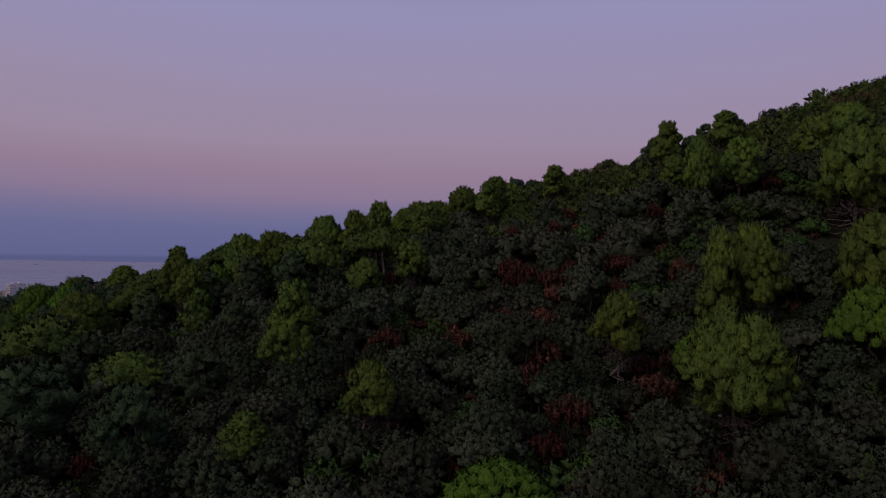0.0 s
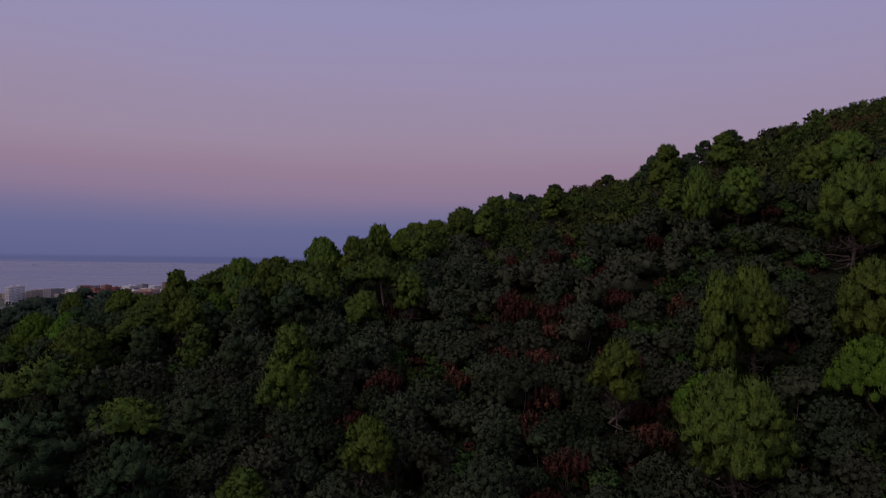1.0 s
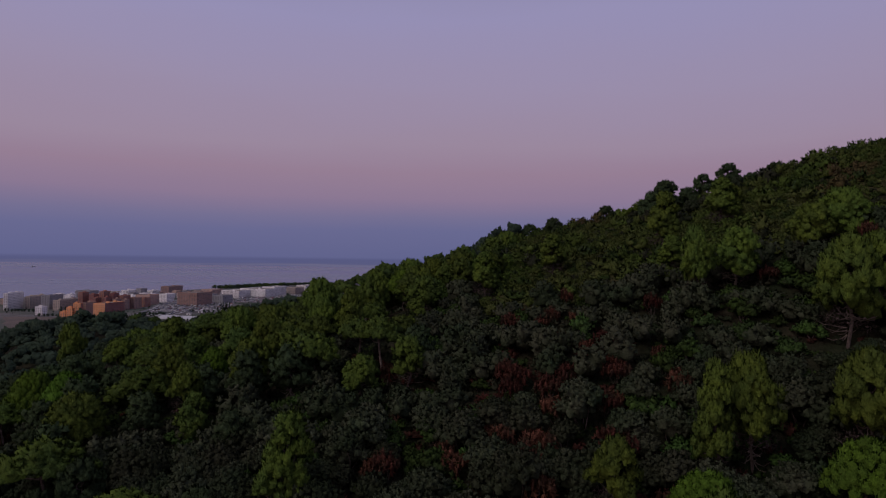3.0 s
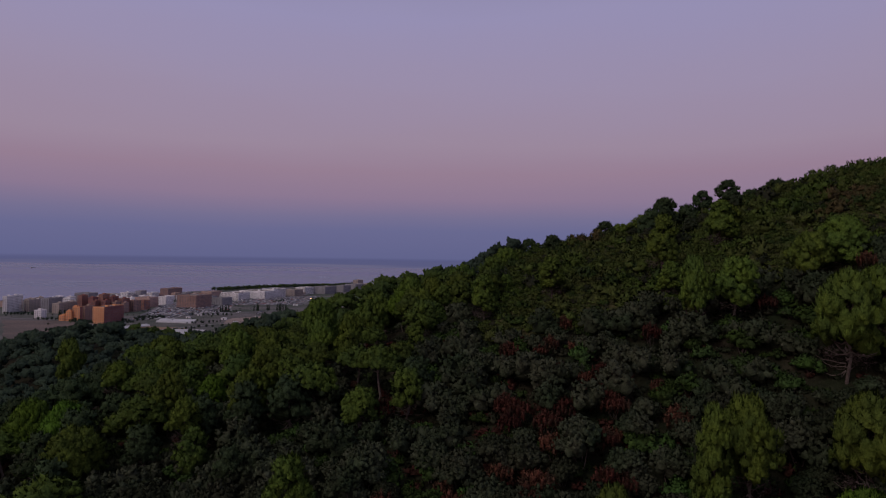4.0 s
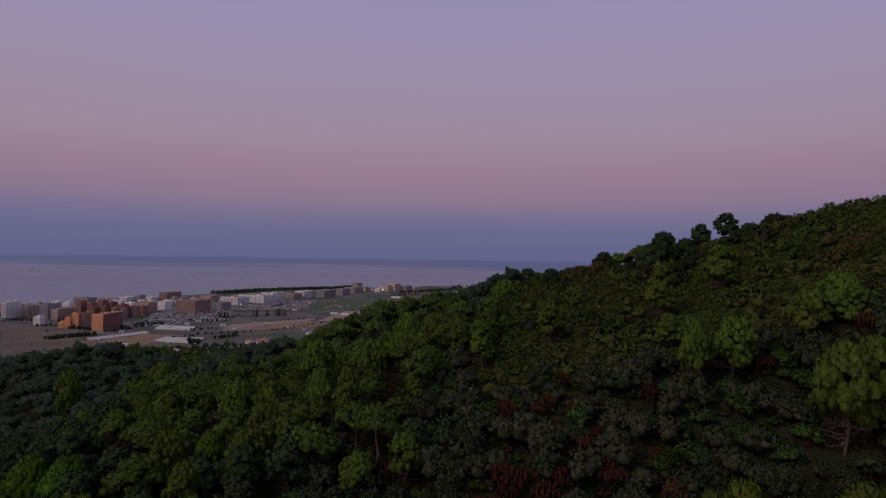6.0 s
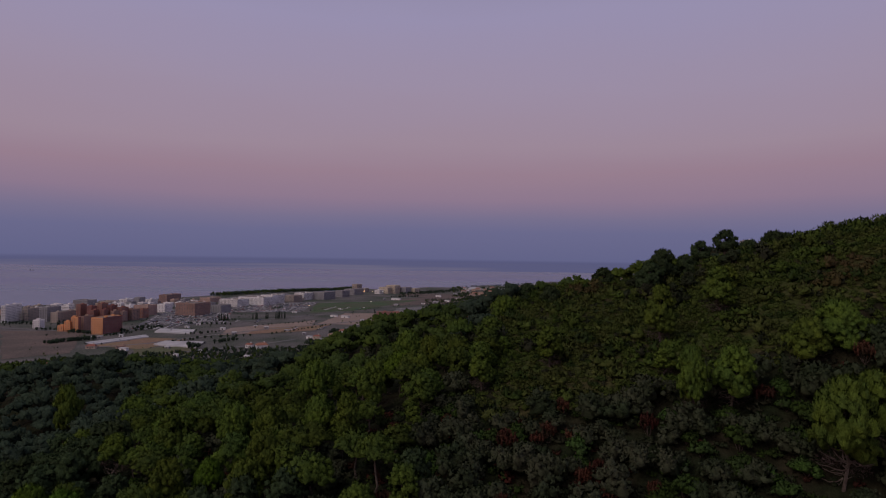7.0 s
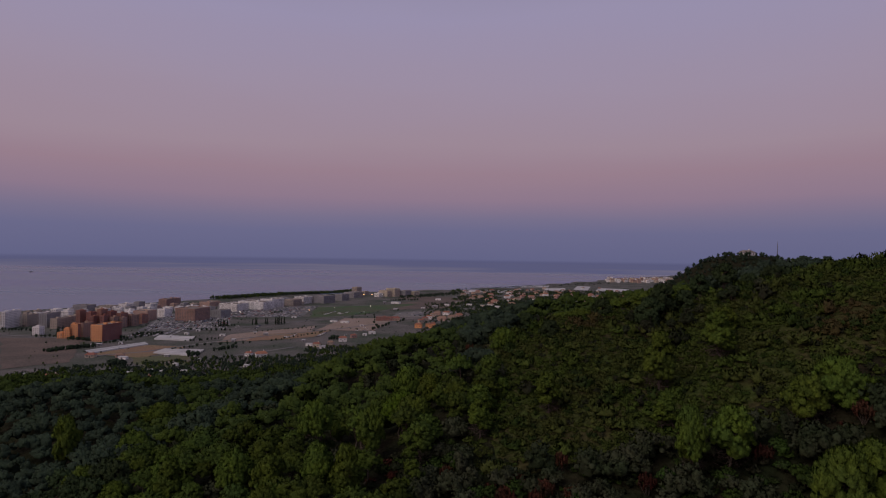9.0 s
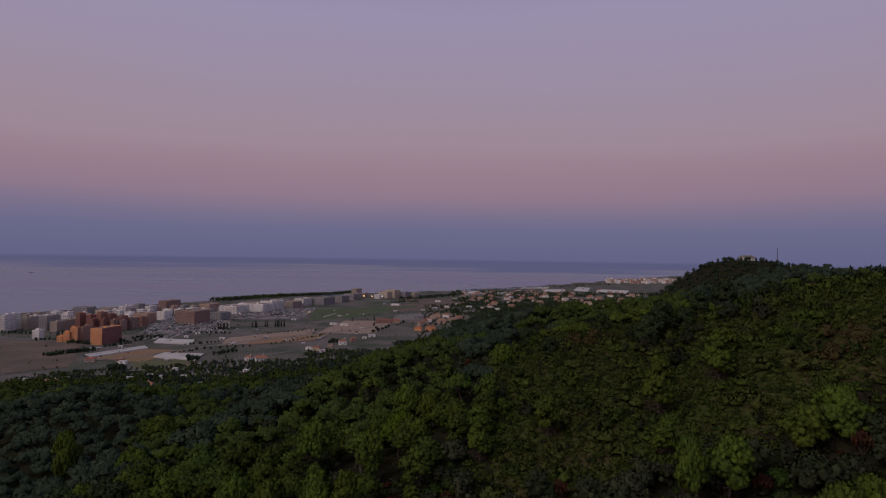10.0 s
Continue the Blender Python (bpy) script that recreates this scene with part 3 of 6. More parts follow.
for k in range(30):
    f = k / 29
    CREST.append((38 + 88 * f + random.uniform(-3, 3), 236 - 42 * math.sin(min(1, f * 2.2) * 1.57) + 36 * max(0, f - 0.45) / 0.55 + random.uniform(-3, 3)))

# ---- the rest of the growth, kind by kind ----
def soft_pine(seed, h, r, slim, n, tufts, blades, ln, wd, level=1, core=0.74):
    g = np.random.default_rng(seed)
    return foliage(g, clumps(g, pine_masses(g, h, r, slim, n, (0, 0), 0.3), tufts, 0.34, 1.1), blades, ln, wd, 0.8, core=core, level=level, heart=(0, 0, h * 0.5, r, r, h * 0.45), whole=1.5)


def soft_dome(seed, h, r, n, tufts, blades, ln, wd, level=1, core=0.74):
    """A pine of the close wood: a rounded crown held over the others."""
    g = np.random.default_rng(seed)
    masses = []
    for k in range(n):
        rr = r * math.sqrt((k + 0.3) / n) * 0.72
        th = k * 2.39996
        q = r * g.uniform(0.34, 0.5)
        masses.append((rr * math.cos(th), rr * math.sin(th), h * (0.84 - 0.4 * (rr / r) ** 2) + g.uniform(-0.4, 0.3), q, q, q * g.uniform(0.75, 1.0)))
    return foliage(g, clumps(g, masses, tufts, 0.32, 1.0), blades, ln, wd, 0.7, core=core, level=level, heart=(0, 0, h * 0.5, r, r, h * 0.45), whole=1.5)


def soft_shrub(seed, h, r, n, tufts, blades, leaf, level=1):
    g = np.random.default_rng(seed)
    return foliage(g, clumps(g, oak_masses(g, h, r, n), tufts, 0.27, 0.95, -0.2), blades, leaf * 1.3, leaf * 0.55, 0.4, level=level, low=-0.2, spread_n=0.18, heart=(0, 0, h * 0.25, r, r, h * 0.6))


def knobs(seed, h, r, n, blades, leaf, level=1, core=0.74):
    """A low cushion of a few knobs."""
    g = np.random.default_rng(seed)
    lobes = [(0, 0, h * 0.36, r * 0.86, r * 0.86, h * 0.48)]
    for k in range(n):
        th = k * 2.39996 + g.uniform(-0.5, 0.5)
        far = r * 0.75 * math.sqrt((k + 0.4) / n)
        q = r * g.uniform(0.3, 0.45)
        lobes.append((far * math.cos(th), far * math.sin(th), h * (0.74 - 0.4 * (far / r) ** 2) * g.uniform(0.8, 1.1), q, q, q * g.uniform(0.8, 1.2)))
    return foliage(g, lobes, blades, leaf * 1.3, leaf * 0.5, 0.6, core=core, level=level, low=-0.2, spread_n=0.2, heart=(0, 0, 0, r, r, h))


PINES_MID = []


def wood_pine(cr, seed, mat, tall):
    g = np.random.default_rng(seed + 40)
    tr, li, unused = pine_meshes(g, 9, 2.8, 0.2, 5, 2, 2) if tall else umbrella_meshes(g, 8, 3.6, 1, 24)
    PINES_MID.append(rigid("aleppo_pine", [("trunk", tubes([tr, li]), [M_BARK], None), ("crown", cr, [mat], None)]))


for seed, h, r, slim, n in ((1, 9, 3.0, 0.25, 8), (2, 9, 3.3, 0.15, 9), (3, 9, 2.7, 0.35, 8), (4, 8, 3.4, 0.1, 9)):
    wood_pine(soft_pine(seed, h, r, slim, n, 12, 16, 0.42, 0.085), seed, M_PINE_WOOD, True)
for seed in (7, 8):
    wood_pine(soft_dome(seed, 9.0, 3.8, 8, 12, 16, 0.4, 0.085), seed, M_PINE_WOOD, False)
for seed, h, r, slim, n in ((11, 9, 3.0, 0.4, 9), (12, 9, 3.3, 0.3, 9)):
    wood_pine(soft_pine(seed, h, r, slim, n, 10, 20, 0.4, 0.075), seed, M_PINE_DARK, True)
for seed in (17, 18):
    wood_pine(soft_dome(seed, 9.0, 3.8, 8, 12, 16, 0.4, 0.085), seed, M_PINE, False)

FAR_PINE = [soft_pine(21, 9, 4.0, 0.1, 5, 5, 4, 0.7, 0.16, 1, 0.92), soft_dome(22, 9, 4.4, 5, 5, 4, 0.7, 0.16, 1, 0.92), soft_dome(23, 9.5, 4.1, 5, 5, 4, 0.7, 0.16, 1, 0.92), soft_dome(24, 8.5, 4.6, 5, 5, 4, 0.7, 0.16, 1, 0.92)]
VERY_FAR = [knobs(31, 7.5, 3.9, 5, 4, 0.95, 0), knobs(32, 6.5, 3.6, 5, 4, 0.95, 0), knobs(33, 8.5, 3.7, 5, 4, 0.95, 0)]
MID_OAK = [soft_shrub(41, 5.0, 3.0, 5, 9, 9, 0.27), soft_shrub(42, 4.4, 3.1, 5, 9, 9, 0.27), soft_shrub(43, 5.6, 2.9, 5, 9, 9, 0.27)]
LOW_SCRUB = [knobs(51, 1.2, 1.4, 4, 17, 0.22, 0, 0.6), knobs(52, 0.9, 1.6, 4, 17, 0.22, 0, 0.6), knobs(53, 1.8, 1.2, 4, 17, 0.22, 0, 0.6)]
PLAIN_CLUMP = [knobs(71, 6.5, 3.2, 3, 3, 0.9, 0), knobs(72, 5.0, 3.6, 3, 3, 0.9, 0), knobs(73, 7.5, 3.0, 3, 3, 0.9, 0)]


def stamp(name, templates, spots, mats, label, category):
    """One object of growth that nobody could count: templates set at spots (x, y, scale, turn, material)."""
    V, F, N, I = [], [], [], []
    at = 0
    for j, (x, y, s, turn, mi) in enumerate(spots):
        v, f, n = templates[j % len(templates)]
        c, w = math.cos(turn), math.sin(turn)
        R = np.array(((c, w, 0), (-w, c, 0), (0, 0, 1)))
        V.append((v * s) @ R + np.array((x, y, float(ground_z(x, y)) - 0.2)))
        N.append(n @ R)
        F.append(f + at)
        I.append(np.full(len(f), mi))
        at += len(v)
    me = mesh_of(name, np.concatenate(V), np.concatenate(F), mats, np.concatenate(N), np.concatenate(I))
    return tagged(new(name, me), label, category, kind="stuff")


def jitter_grid(x0, x1, y0, y1, step, seed):
    g = random.Random(seed)
    out = []
    y = y0
    row = 0
    while y < y1:
        x = x0 + (step / 2 if row % 2 else 0)
        while x < x1:
            out.append((x + g.uniform(-0.42, 0.42) * step, y + g.uniform(-0.42, 0.42) * step))
            x += step
        y += step * 0.87
        row += 1
    return out


def in_sight(x, y):
    return abs(x) < 0.78 * y + 14 and y > 34


def heath(x, y):
    """The open heath on the upper slope and the ridge."""
    return x > 8 + 0.12 * (y - 110) + 16 * noise.noise((y * 0.035, x * 0.03, 3)) and y > 116 - 0.12 * x and y < 235 + 0.4 * x


def wooded(x, y):
    edge = -2 - 0.05 * (y - 90) + 6 * noise.noise((x * 0.04, y * 0.04, 7))
    return y > 235 + 0.4 * x or y > 92 and x < edge or y > 128 and not heath(x, y)


random.seed(3)
pick = random.Random(17)
for x, y in CREST:
    k = pick.choice((8, 9))
    plant("m%d" % k, "aleppo_pine", PINES_MID[k], stand(x, y, pick.uniform(0.65, 1.0) * (0.6 if x > 98 else 1), pick.uniform(0, 6.28), 0, 1.5), "umbrella-shaped pine on the crest of the ridge", "pine tree", "pines on the hillside")
    TAKEN.append((x, y, 2.0))
spare_shrubs, spare_scrub, spare_pines = [], [], []
counts = {"pine": 0, "oak": 0, "dry": 0, "bush": 0}
# pines of the wood on the lower ridge, nearest first
for x, y in sorted(jitter_grid(-260, 60, 60, 330, 8.3, 1), key=lambda q: q[1]):
    if not in_sight(x, y):
        continue
    in_wood = wooded(x, y)
    if not in_wood and not (x < -22 and pick.random() < 0.5):
        continue
    if not free(x, y, 1.4):
        continue
    s = pick.uniform(0.78, 1.2)
    if x > -15 and y > 128:
        s *= 0.9
    # on the near slope the darker needles stand in for the hollow's shade
    k = pick.choice((0, 1, 3, 3, 4, 4, 5, 5)) if y > 100 or pick.random() < 0.4 else pick.choice((6, 7))
    # a stand of darker pines in the hollow towards the plain
    hollow = x < -0.5 * y and y > 112
    if hollow:
        k = pick.choice((6, 7))
    if y < 172 and counts["pine"] < 275:
        counts["pine"] += 1
        plant("m%d" % k, "aleppo_pine", PINES_MID[k], stand(x, y, s, pick.uniform(0, 6.28), 0, pick.uniform(1.0, 1.3)),
              "blue-green pine in the hollow of the slope, darkened for shade" if k > 5 else "pine with a rounded green crown in the wood" if k > 3 else "Aleppo pine with soft olive-green tufts in the wood", "pine tree", "pines on the hillside")
        TAKEN.append((x, y, 1.5 * s))
    else:
        spare_pines.append((x, y, s, pick.uniform(0, 6.28), 1 if hollow else 0 if noise.noise((x * 0.02, y * 0.02, 1)) > -0.15 else 1))

# holm oaks, withered shrubs and fresh bushes on the near slope
for x, y in sorted(jitter_grid(-110, 130, 36, 250, 3.95, 2), key=lambda q: q[1]):
    if not in_sight(x, y) or heath(x, y) or not free(x, y, 0.3):
        continue
    if wooded(x, y) and pick.random() < (0.72 if y < 115 else 0.84):
        continue
    n = noise.noise((x * 0.07, y * 0.07, 5))
    u = pick.random()
    red = math.exp(-((x - 14) / 22) ** 2 - ((y - 80) / 26) ** 2)
    turn = pick.uniform(0, 6.28)
    if u < 0.04 + 0.3 * red:
        s = pick.uniform(0.7, 1.25)
        if counts["dry"] < 190:
            counts["dry"] += 1
            plant("d%d" % (counts["dry"] % 2), "withered_shrub", DRY[counts["dry"] % 2], stand(x, y, s, turn, 0.1), "withered shrub with rust-brown leaves", "shrub", "withered shrubs on the slope")
        else:
            spare_shrubs.append((x, y, s * 0.7, turn, 1))
    elif u < 0.19 + 0.3 * red + (0.22 if n > 0.15 else 0):
        s = pick.uniform(0.8, 1.4)
        if counts["bush"] < 190:
            counts["bush"] += 1
            plant("b%d" % (counts["bush"] % 2), "green_bush", BUSHES[counts["bush"] % 2], stand(x, y, s, turn, 0.1), "low bush with fresh green leaves", "bush", "green bushes on the slope")
        else:
            spare_shrubs.append((x, y, s * 0.5, turn, 2))
    else:
        s = pick.uniform(0.62, 1.32)
        if counts["oak"] < 300:
            counts["oak"] += 1
            k = counts["oak"] % 4 + (0 if y < 82 else 4)
            plant("o%d" % k, "holm_oak", OAKS[k], stand(x, y, s, turn, 0.2), "bushy holm oak with dusty grey-green leaves", "oak tree", "holm oaks on the slope")
        else:
            spare_shrubs.append((x, y, s, turn, 0))

# bushy oaks that break the line of the ridge
for k in range(26):
    x, y = 52 + k * 3.1 + pick.uniform(-2, 2), 172 + pick.uniform(-10, 12)
    if free(x, y, 0.5):
        plant("o%d" % (k % 4 + 4), "holm_oak", OAKS[k % 4 + 4], stand(x, y, pick.uniform(0.5, 0.95) * (0.55 if x > 90 else 1), pick.uniform(0, 6.28), 0.2), "bushy holm oak on the ridge", "oak tree", "holm oaks on the slope")
        TAKEN.append((x, y, 1.2))

# the heath on top
for x, y in jitter_grid(0, 200, 95, 285, 1.75, 4):
    if in_sight(x, y) and heath(x, y) and free(x, y, 0.0):
        n = noise.noise((x * 0.035, y * 0.035, 9))
        if pick.random() < 0.93:
            mi = 0 if n > -0.5 else 1
            spare_scrub.append((x, y, pick.uniform(0.55, 1.15) * (pick.uniform(1.5, 2.6) if pick.random() < 0.1 else 1), pick.uniform(0, 6.28), 2 if pick.random() < 0.16 else 3 if pick.random() < 0.08 else mi))

# low growth that hides the soil between the shrubs of the near slope
low_growth = []
for x, y in jitter_grid(-90, 110, 38, 135, 2.6, 44):
    if in_sight(x, y) and not heath(x, y):
        red = math.exp(-((x - 14) / 22) ** 2 - ((y - 80) / 26) ** 2)
        low_growth.append((x, y, pick.uniform(0.7, 1.3), pick.uniform(0, 6.28), 1 if pick.random() < 0.1 + 0.3 * red else pick.choice((0, 0, 2))))
stamp("low_growth", LOW_SCRUB, low_growth, [M_OAK, M_DRY, M_BUSH], "low growth between the shrubs of the slope", "undergrowth")
stamp("undergrowth", MID_OAK, spare_shrubs, [M_OAK, M_DRY, M_BUSH], "dense undergrowth of holm oak and shrubs", "undergrowth")
stamp("heath_scrub", LOW_SCRUB, spare_scrub, [M_SCRUB, M_HEATH, M_BUSH, M_OAK], "low olive-brown heath scrub on the ridge", "scrub")

# the woods farther off
for x, y in jitter_grid(-470, 500, 240, 640, 10.2, 6):
    z = float(ground_z(x, y))
    if in_sight(x, y) and z - float(plain(x, y)) > 5 and not heath(x, y) and (y > 330 or x > 60):
        spare_pines.append((x, y, pick.uniform(0.75, 1.35), pick.uniform(0, 6.28), 0 if noise.noise((x * 0.015, y * 0.015, 1)) > -0.1 else 1))
stamp("pine_wood", FAR_PINE, [q for q in spare_pines if q[1] < 400], [M_WOOD, M_DARKWOOD], "dense pine wood on the lower slopes", "wood")
hill = [q for q in spare_pines if q[1] >= 400]
for x, y in jitter_grid(60, 700, 640, 880, 10, 8):
    z = float(ground_z(x, y))
    if in_sight(x, y) and z - float(plain(x, y)) > 7:
        hill.append((x, y, pick.uniform(0.6, 1.0), pick.uniform(0, 6.28), 0 if noise.noise((x * 0.012, y * 0.012, 4)) > 0.1 else 1))
for x, y in jitter_grid(165, 430, 530, 700, 7, 18):
    if in_sight(x, y) and float(ground_z(x, y)) - float(plain(x, y)) > 7:
        hill.append((x, y, pick.uniform(0.6, 1.05), pick.uniform(0, 6.28), 1))
for x, y in jitter_grid(20, 130, 640, 940, 8, 28):
    if float(ground_z(x, y)) - float(plain(x, y)) > 2:
        hill.append((x, y, pick.uniform(0.5, 0.9), pick.uniform(0, 6.28), pick.choice((0, 1))))
# the far hill all in the dark leaves whose blue tint is painted haze
hill = [(x, y, s * 0.58 if x > 200 and y > 520 else s, a, 1 if x > 60 and y > 430 else m) for x, y, s, a, m in hill]
stamp("hill_wood", VERY_FAR, hill, [M_WOOD, M_DARKWOOD], "dark wood covering the far hill", "wood")

# ---- the town and the plain ----
M_WHITE = material("white_render", (0.78, 0.77, 0.77), 0.8, 0.06, 0.04, (0.68, 0.67, 0.67), each=0.06)
M_CREAM = material("cream_render", (0.56, 0.48, 0.38), 0.8, 0.06, 0.04, (0.46, 0.4, 0.32), each=0.08)
M_TAN = material("tan_render", (0.42, 0.36, 0.31), 0.85, 0.06, 0.04, (0.35, 0.3, 0.26), each=0.06)
M_ORANGE = material("orange_brick", (0.72, 0.34, 0.16), 0.85, 0.08, 0.05, (0.64, 0.3, 0.14))
M_BRICK = material("red_brick", (0.29, 0.14, 0.115), 0.85, 0.08, 0.05, (0.23, 0.1, 0.085), each=0.1)
M_BROWN = material("brown_brick", (0.33, 0.22, 0.185), 0.85, 0.08, 0.05, (0.27, 0.175, 0.145), each=0.1)
M_GREY = material("grey_render", (0.3, 0.3, 0.32), 0.85, 0.06, 0.04, (0.23, 0.23, 0.25), each=0.1)
M_PINK = material("pinkish_render", (0.48, 0.33, 0.27), 0.85, 0.06, 0.04, (0.4, 0.28, 0.23), each=0.08)
M_ROOF = material("gravel_roof", (0.2, 0.175, 0.16), 0.95, 0.15, 0.1)
M_TILE = material("terracotta_roof_tiles", (0.27, 0.125, 0.085), 0.9, 0.15, 0.15, (0.24, 0.11, 0.08), each=0.12)
M_TILE2 = material("faded_roof_tiles", (0.26, 0.16, 0.12), 0.9, 0.15, 0.15, (0.2, 0.14, 0.11), each=0.12)
M_GLASS = material("dark_window_glass", (0.17, 0.17, 0.19), 0.25, 0.1, 0.1, spec=0.6, each=0.3)
M_FIELD1 = material("bare_field_soil", (0.108, 0.08, 0.07), 0.95, 0.42, 0.02, (0.072, 0.06, 0.052), fine=26)
M_FIELD2 = material("stubble_field_soil", (0.19, 0.115, 0.08), 0.95, 0.4, 0.02, (0.17, 0.12, 0.07), fine=26)
M_SAND = material("sandy_lot", (0.22, 0.172, 0.15), 0.95, 0.3, 0.02, (0.2, 0.15, 0.12), fine=26)
M_GREEN = material("meadow_grass", (0.034, 0.074, 0.026), 0.95, 0.25, 0.012, (0.055, 0.062, 0.034), fine=15)
M_GREEN2 = material("rough_grass", (0.07, 0.085, 0.04), 0.95, 0.2, 0.03, (0.09, 0.075, 0.045), fine=12)
M_ASPHALT = material("worn_asphalt", (0.09, 0.093, 0.11), 0.9, 0.15, 0.02, (0.14, 0.135, 0.13), fine=15)
M_PLASTIC = material("white_greenhouse_film", (0.4, 0.4, 0.41), 0.5, 0.08, 0.05, (0.3, 0.3, 0.31), each=0.1)
M_STEEL = material("painted_steel", (0.25, 0.25, 0.26), 0.5, 0.1, 0.5, metal=0.5)


def box_arrays(x0, x1, y0, y1, z0, z1):
    v = np.array([(x, y, z) for z in (z0, z1) for y in (y0, y1) for x in (x0, x1)], float)
    f = np.array([(0, 2, 3, 1), (4, 5, 7, 6), (0, 1, 5, 4), (2, 6, 7, 3), (0, 4, 6, 2), (1, 3, 7, 5)])
    return v, f


def part(name, data, mats, parent, label="", place=None, index=None):
    """One mesh object under a thing; data: arrays, or a mesh that is shared."""
    me = data if isinstance(data, bpy.types.Mesh) else mesh_of(name, data[0], data[1], mats, index=index)
    o = new(name, me)
    o.parent = parent
    if place is not None:
        o.matrix_basis = place
    return tagged(o, label) if label else o


def thing(name, x, y, z, turn, label, category, group=""):
    root = new(name)
    root.empty_display_size = 1
    root.matrix_basis = pose(x, y, z, 0, 0, turn)
    return tagged(root, label, category, group)


# a window: a frame round a pane set back in it; a balcony: a slab with its parapet
def window_mesh(w, h):
    v, f = tubes([box_arrays(-w / 2, w / 2, -0.02, 0.12, -h / 2, h / 2), box_arrays(-w / 2 + 0.1, w / 2 - 0.1, -0.05, 0.02, -h / 2 + 0.1, h / 2 - 0.1)])
    return mesh_of("window", v, f, [M_STEEL, M_GLASS], index=[1] * 12)


WINDOW = window_mesh(1.5, 1.35)


def boxes_in_row(run, count, width, y0, y1, z0, z1, every=1, first=0):
    """Boxes side by side along a wall."""
    return tubes([box_arrays(-run / 2 + (k + 0.5) * run / count - width / 2, -run / 2 + (k + 0.5) * run / count + width / 2, y0, y1, z0, z1) for k in range(first, count, every)])


BLOCKS = []


def block(x, y, w, l, h, turn, storeys, wall, style, label, side=None):
    """An apartment block or hotel: walls with a parapet, a sunk roof, stair heads and tanks, and windows and balconies
    storey by storey.
    side: a darker colour for the right side, which puts its shade into the wall."""
    h *= 0.93 if y < 1000 else 0.85
    BLOCKS.append((x, y, max(w, l) * 0.6))
    z = float(min(ground_z(x + a, y + b) for a in (-w / 2, w / 2) for b in (-l / 2, l / 2)))
    root = thing("apartment_building", x, y, z, turn, label, "building", "buildings of the town")
    body = [box_arrays(-w / 2, w / 2, -l / 2, l / 2, -1.5, h)]
    body += [box_arrays(-w / 2, w / 2, -l / 2, -l / 2 + 0.4, h, h + 1.0), box_arrays(-w / 2, w / 2, l / 2 - 0.4, l / 2, h, h + 1.0),
             box_arrays(-w / 2, -w / 2 + 0.4, -l / 2 + 0.4, l / 2 - 0.4, h, h + 1.0), box_arrays(w / 2 - 0.4, w / 2, -l / 2 + 0.4, l / 2 - 0.4, h, h + 1.0)]
    part("wall", tubes(body), [wall], root)
    # a thin darker slab: the shade of this side is put into its colour
    if side:
        part("side_wall", box_arrays(w / 2, w / 2 + 0.03, -l / 2 + 0.2, l / 2, -1.2, h + 1.0), [side], root, "side wall in darker brick colour, put on as shade")
    part("roof", box_arrays(-w / 2 + 0.4, w / 2 - 0.4, -l / 2 + 0.4, l / 2 - 0.4, h, h + 0.25), [M_ROOF], root, "flat gravel roof")
    g = random.Random(int(x * 7 + y))
    for k in range(max(1, int(l / 18))):
        yy = -l / 2 + (k + g.uniform(0.3, 0.7)) * l / max(1, int(l / 18))
        sw = min(2.2, w * 0.3)
        sx = g.uniform(-0.2, 0.2) * w
        part("stair_head", box_arrays(sx - sw, sx + sw, yy - 1.6, yy + 1.6, h + 0.25, h + g.uniform(2.0, 3.0)), [wall], root)
    step = (h - 1.0) / storeys
    to_hill = Vector((-x, -y, 0)).normalized()
    for sx, sy, a, run in ((0, -l / 2, 0, w), (w / 2, 0, 90, l), (-w / 2, 0, -90, l)):
        normal = Euler((0, 0, radians(turn + a))).to_matrix() @ Vector((0, -1, 0))
        if normal.dot(to_hill) < 0.12 or run < 4:
            continue
        face = pose(sx, sy, 0, 0, 0, a)
        # balconies on that side take the same shade colour
        facing = side if side and a == 90 else wall
        bays = max(2, int(run / 3.4))
        panes, ledges = [], []
        for s in range(storeys):
            zz = 0.8 + step * (s + 0.5)
            if style == "windows" and y < 960:
                for b in range(bays):
                    part("window", WINDOW, None, root, place=face @ pose(-run / 2 + (b + 0.5) * run / bays, -0.06, zz))
            else:
                panes.append(boxes_in_row(run, bays, run / bays * (0.42 if style == "windows" else 0.62), -0.08, 0.2, zz - 0.65, zz + 0.65))
            if s and (s + int(x)) % 2 == 0:
                ledges.append(boxes_in_row(run, bays, run / bays * 0.8, -0.9, 0, zz - step * 0.48, zz - step * 0.48 + 0.85, 3, s // 2 % 3 if bays > 3 else 0))
        if panes:
            tagged(part("glazing", tubes(panes), [M_GLASS], root, place=face), kind="stuff")
        if ledges:
            tagged(part("balcony_tier", tubes(ledges), [facing], root, place=face), kind="stuff")
    return root


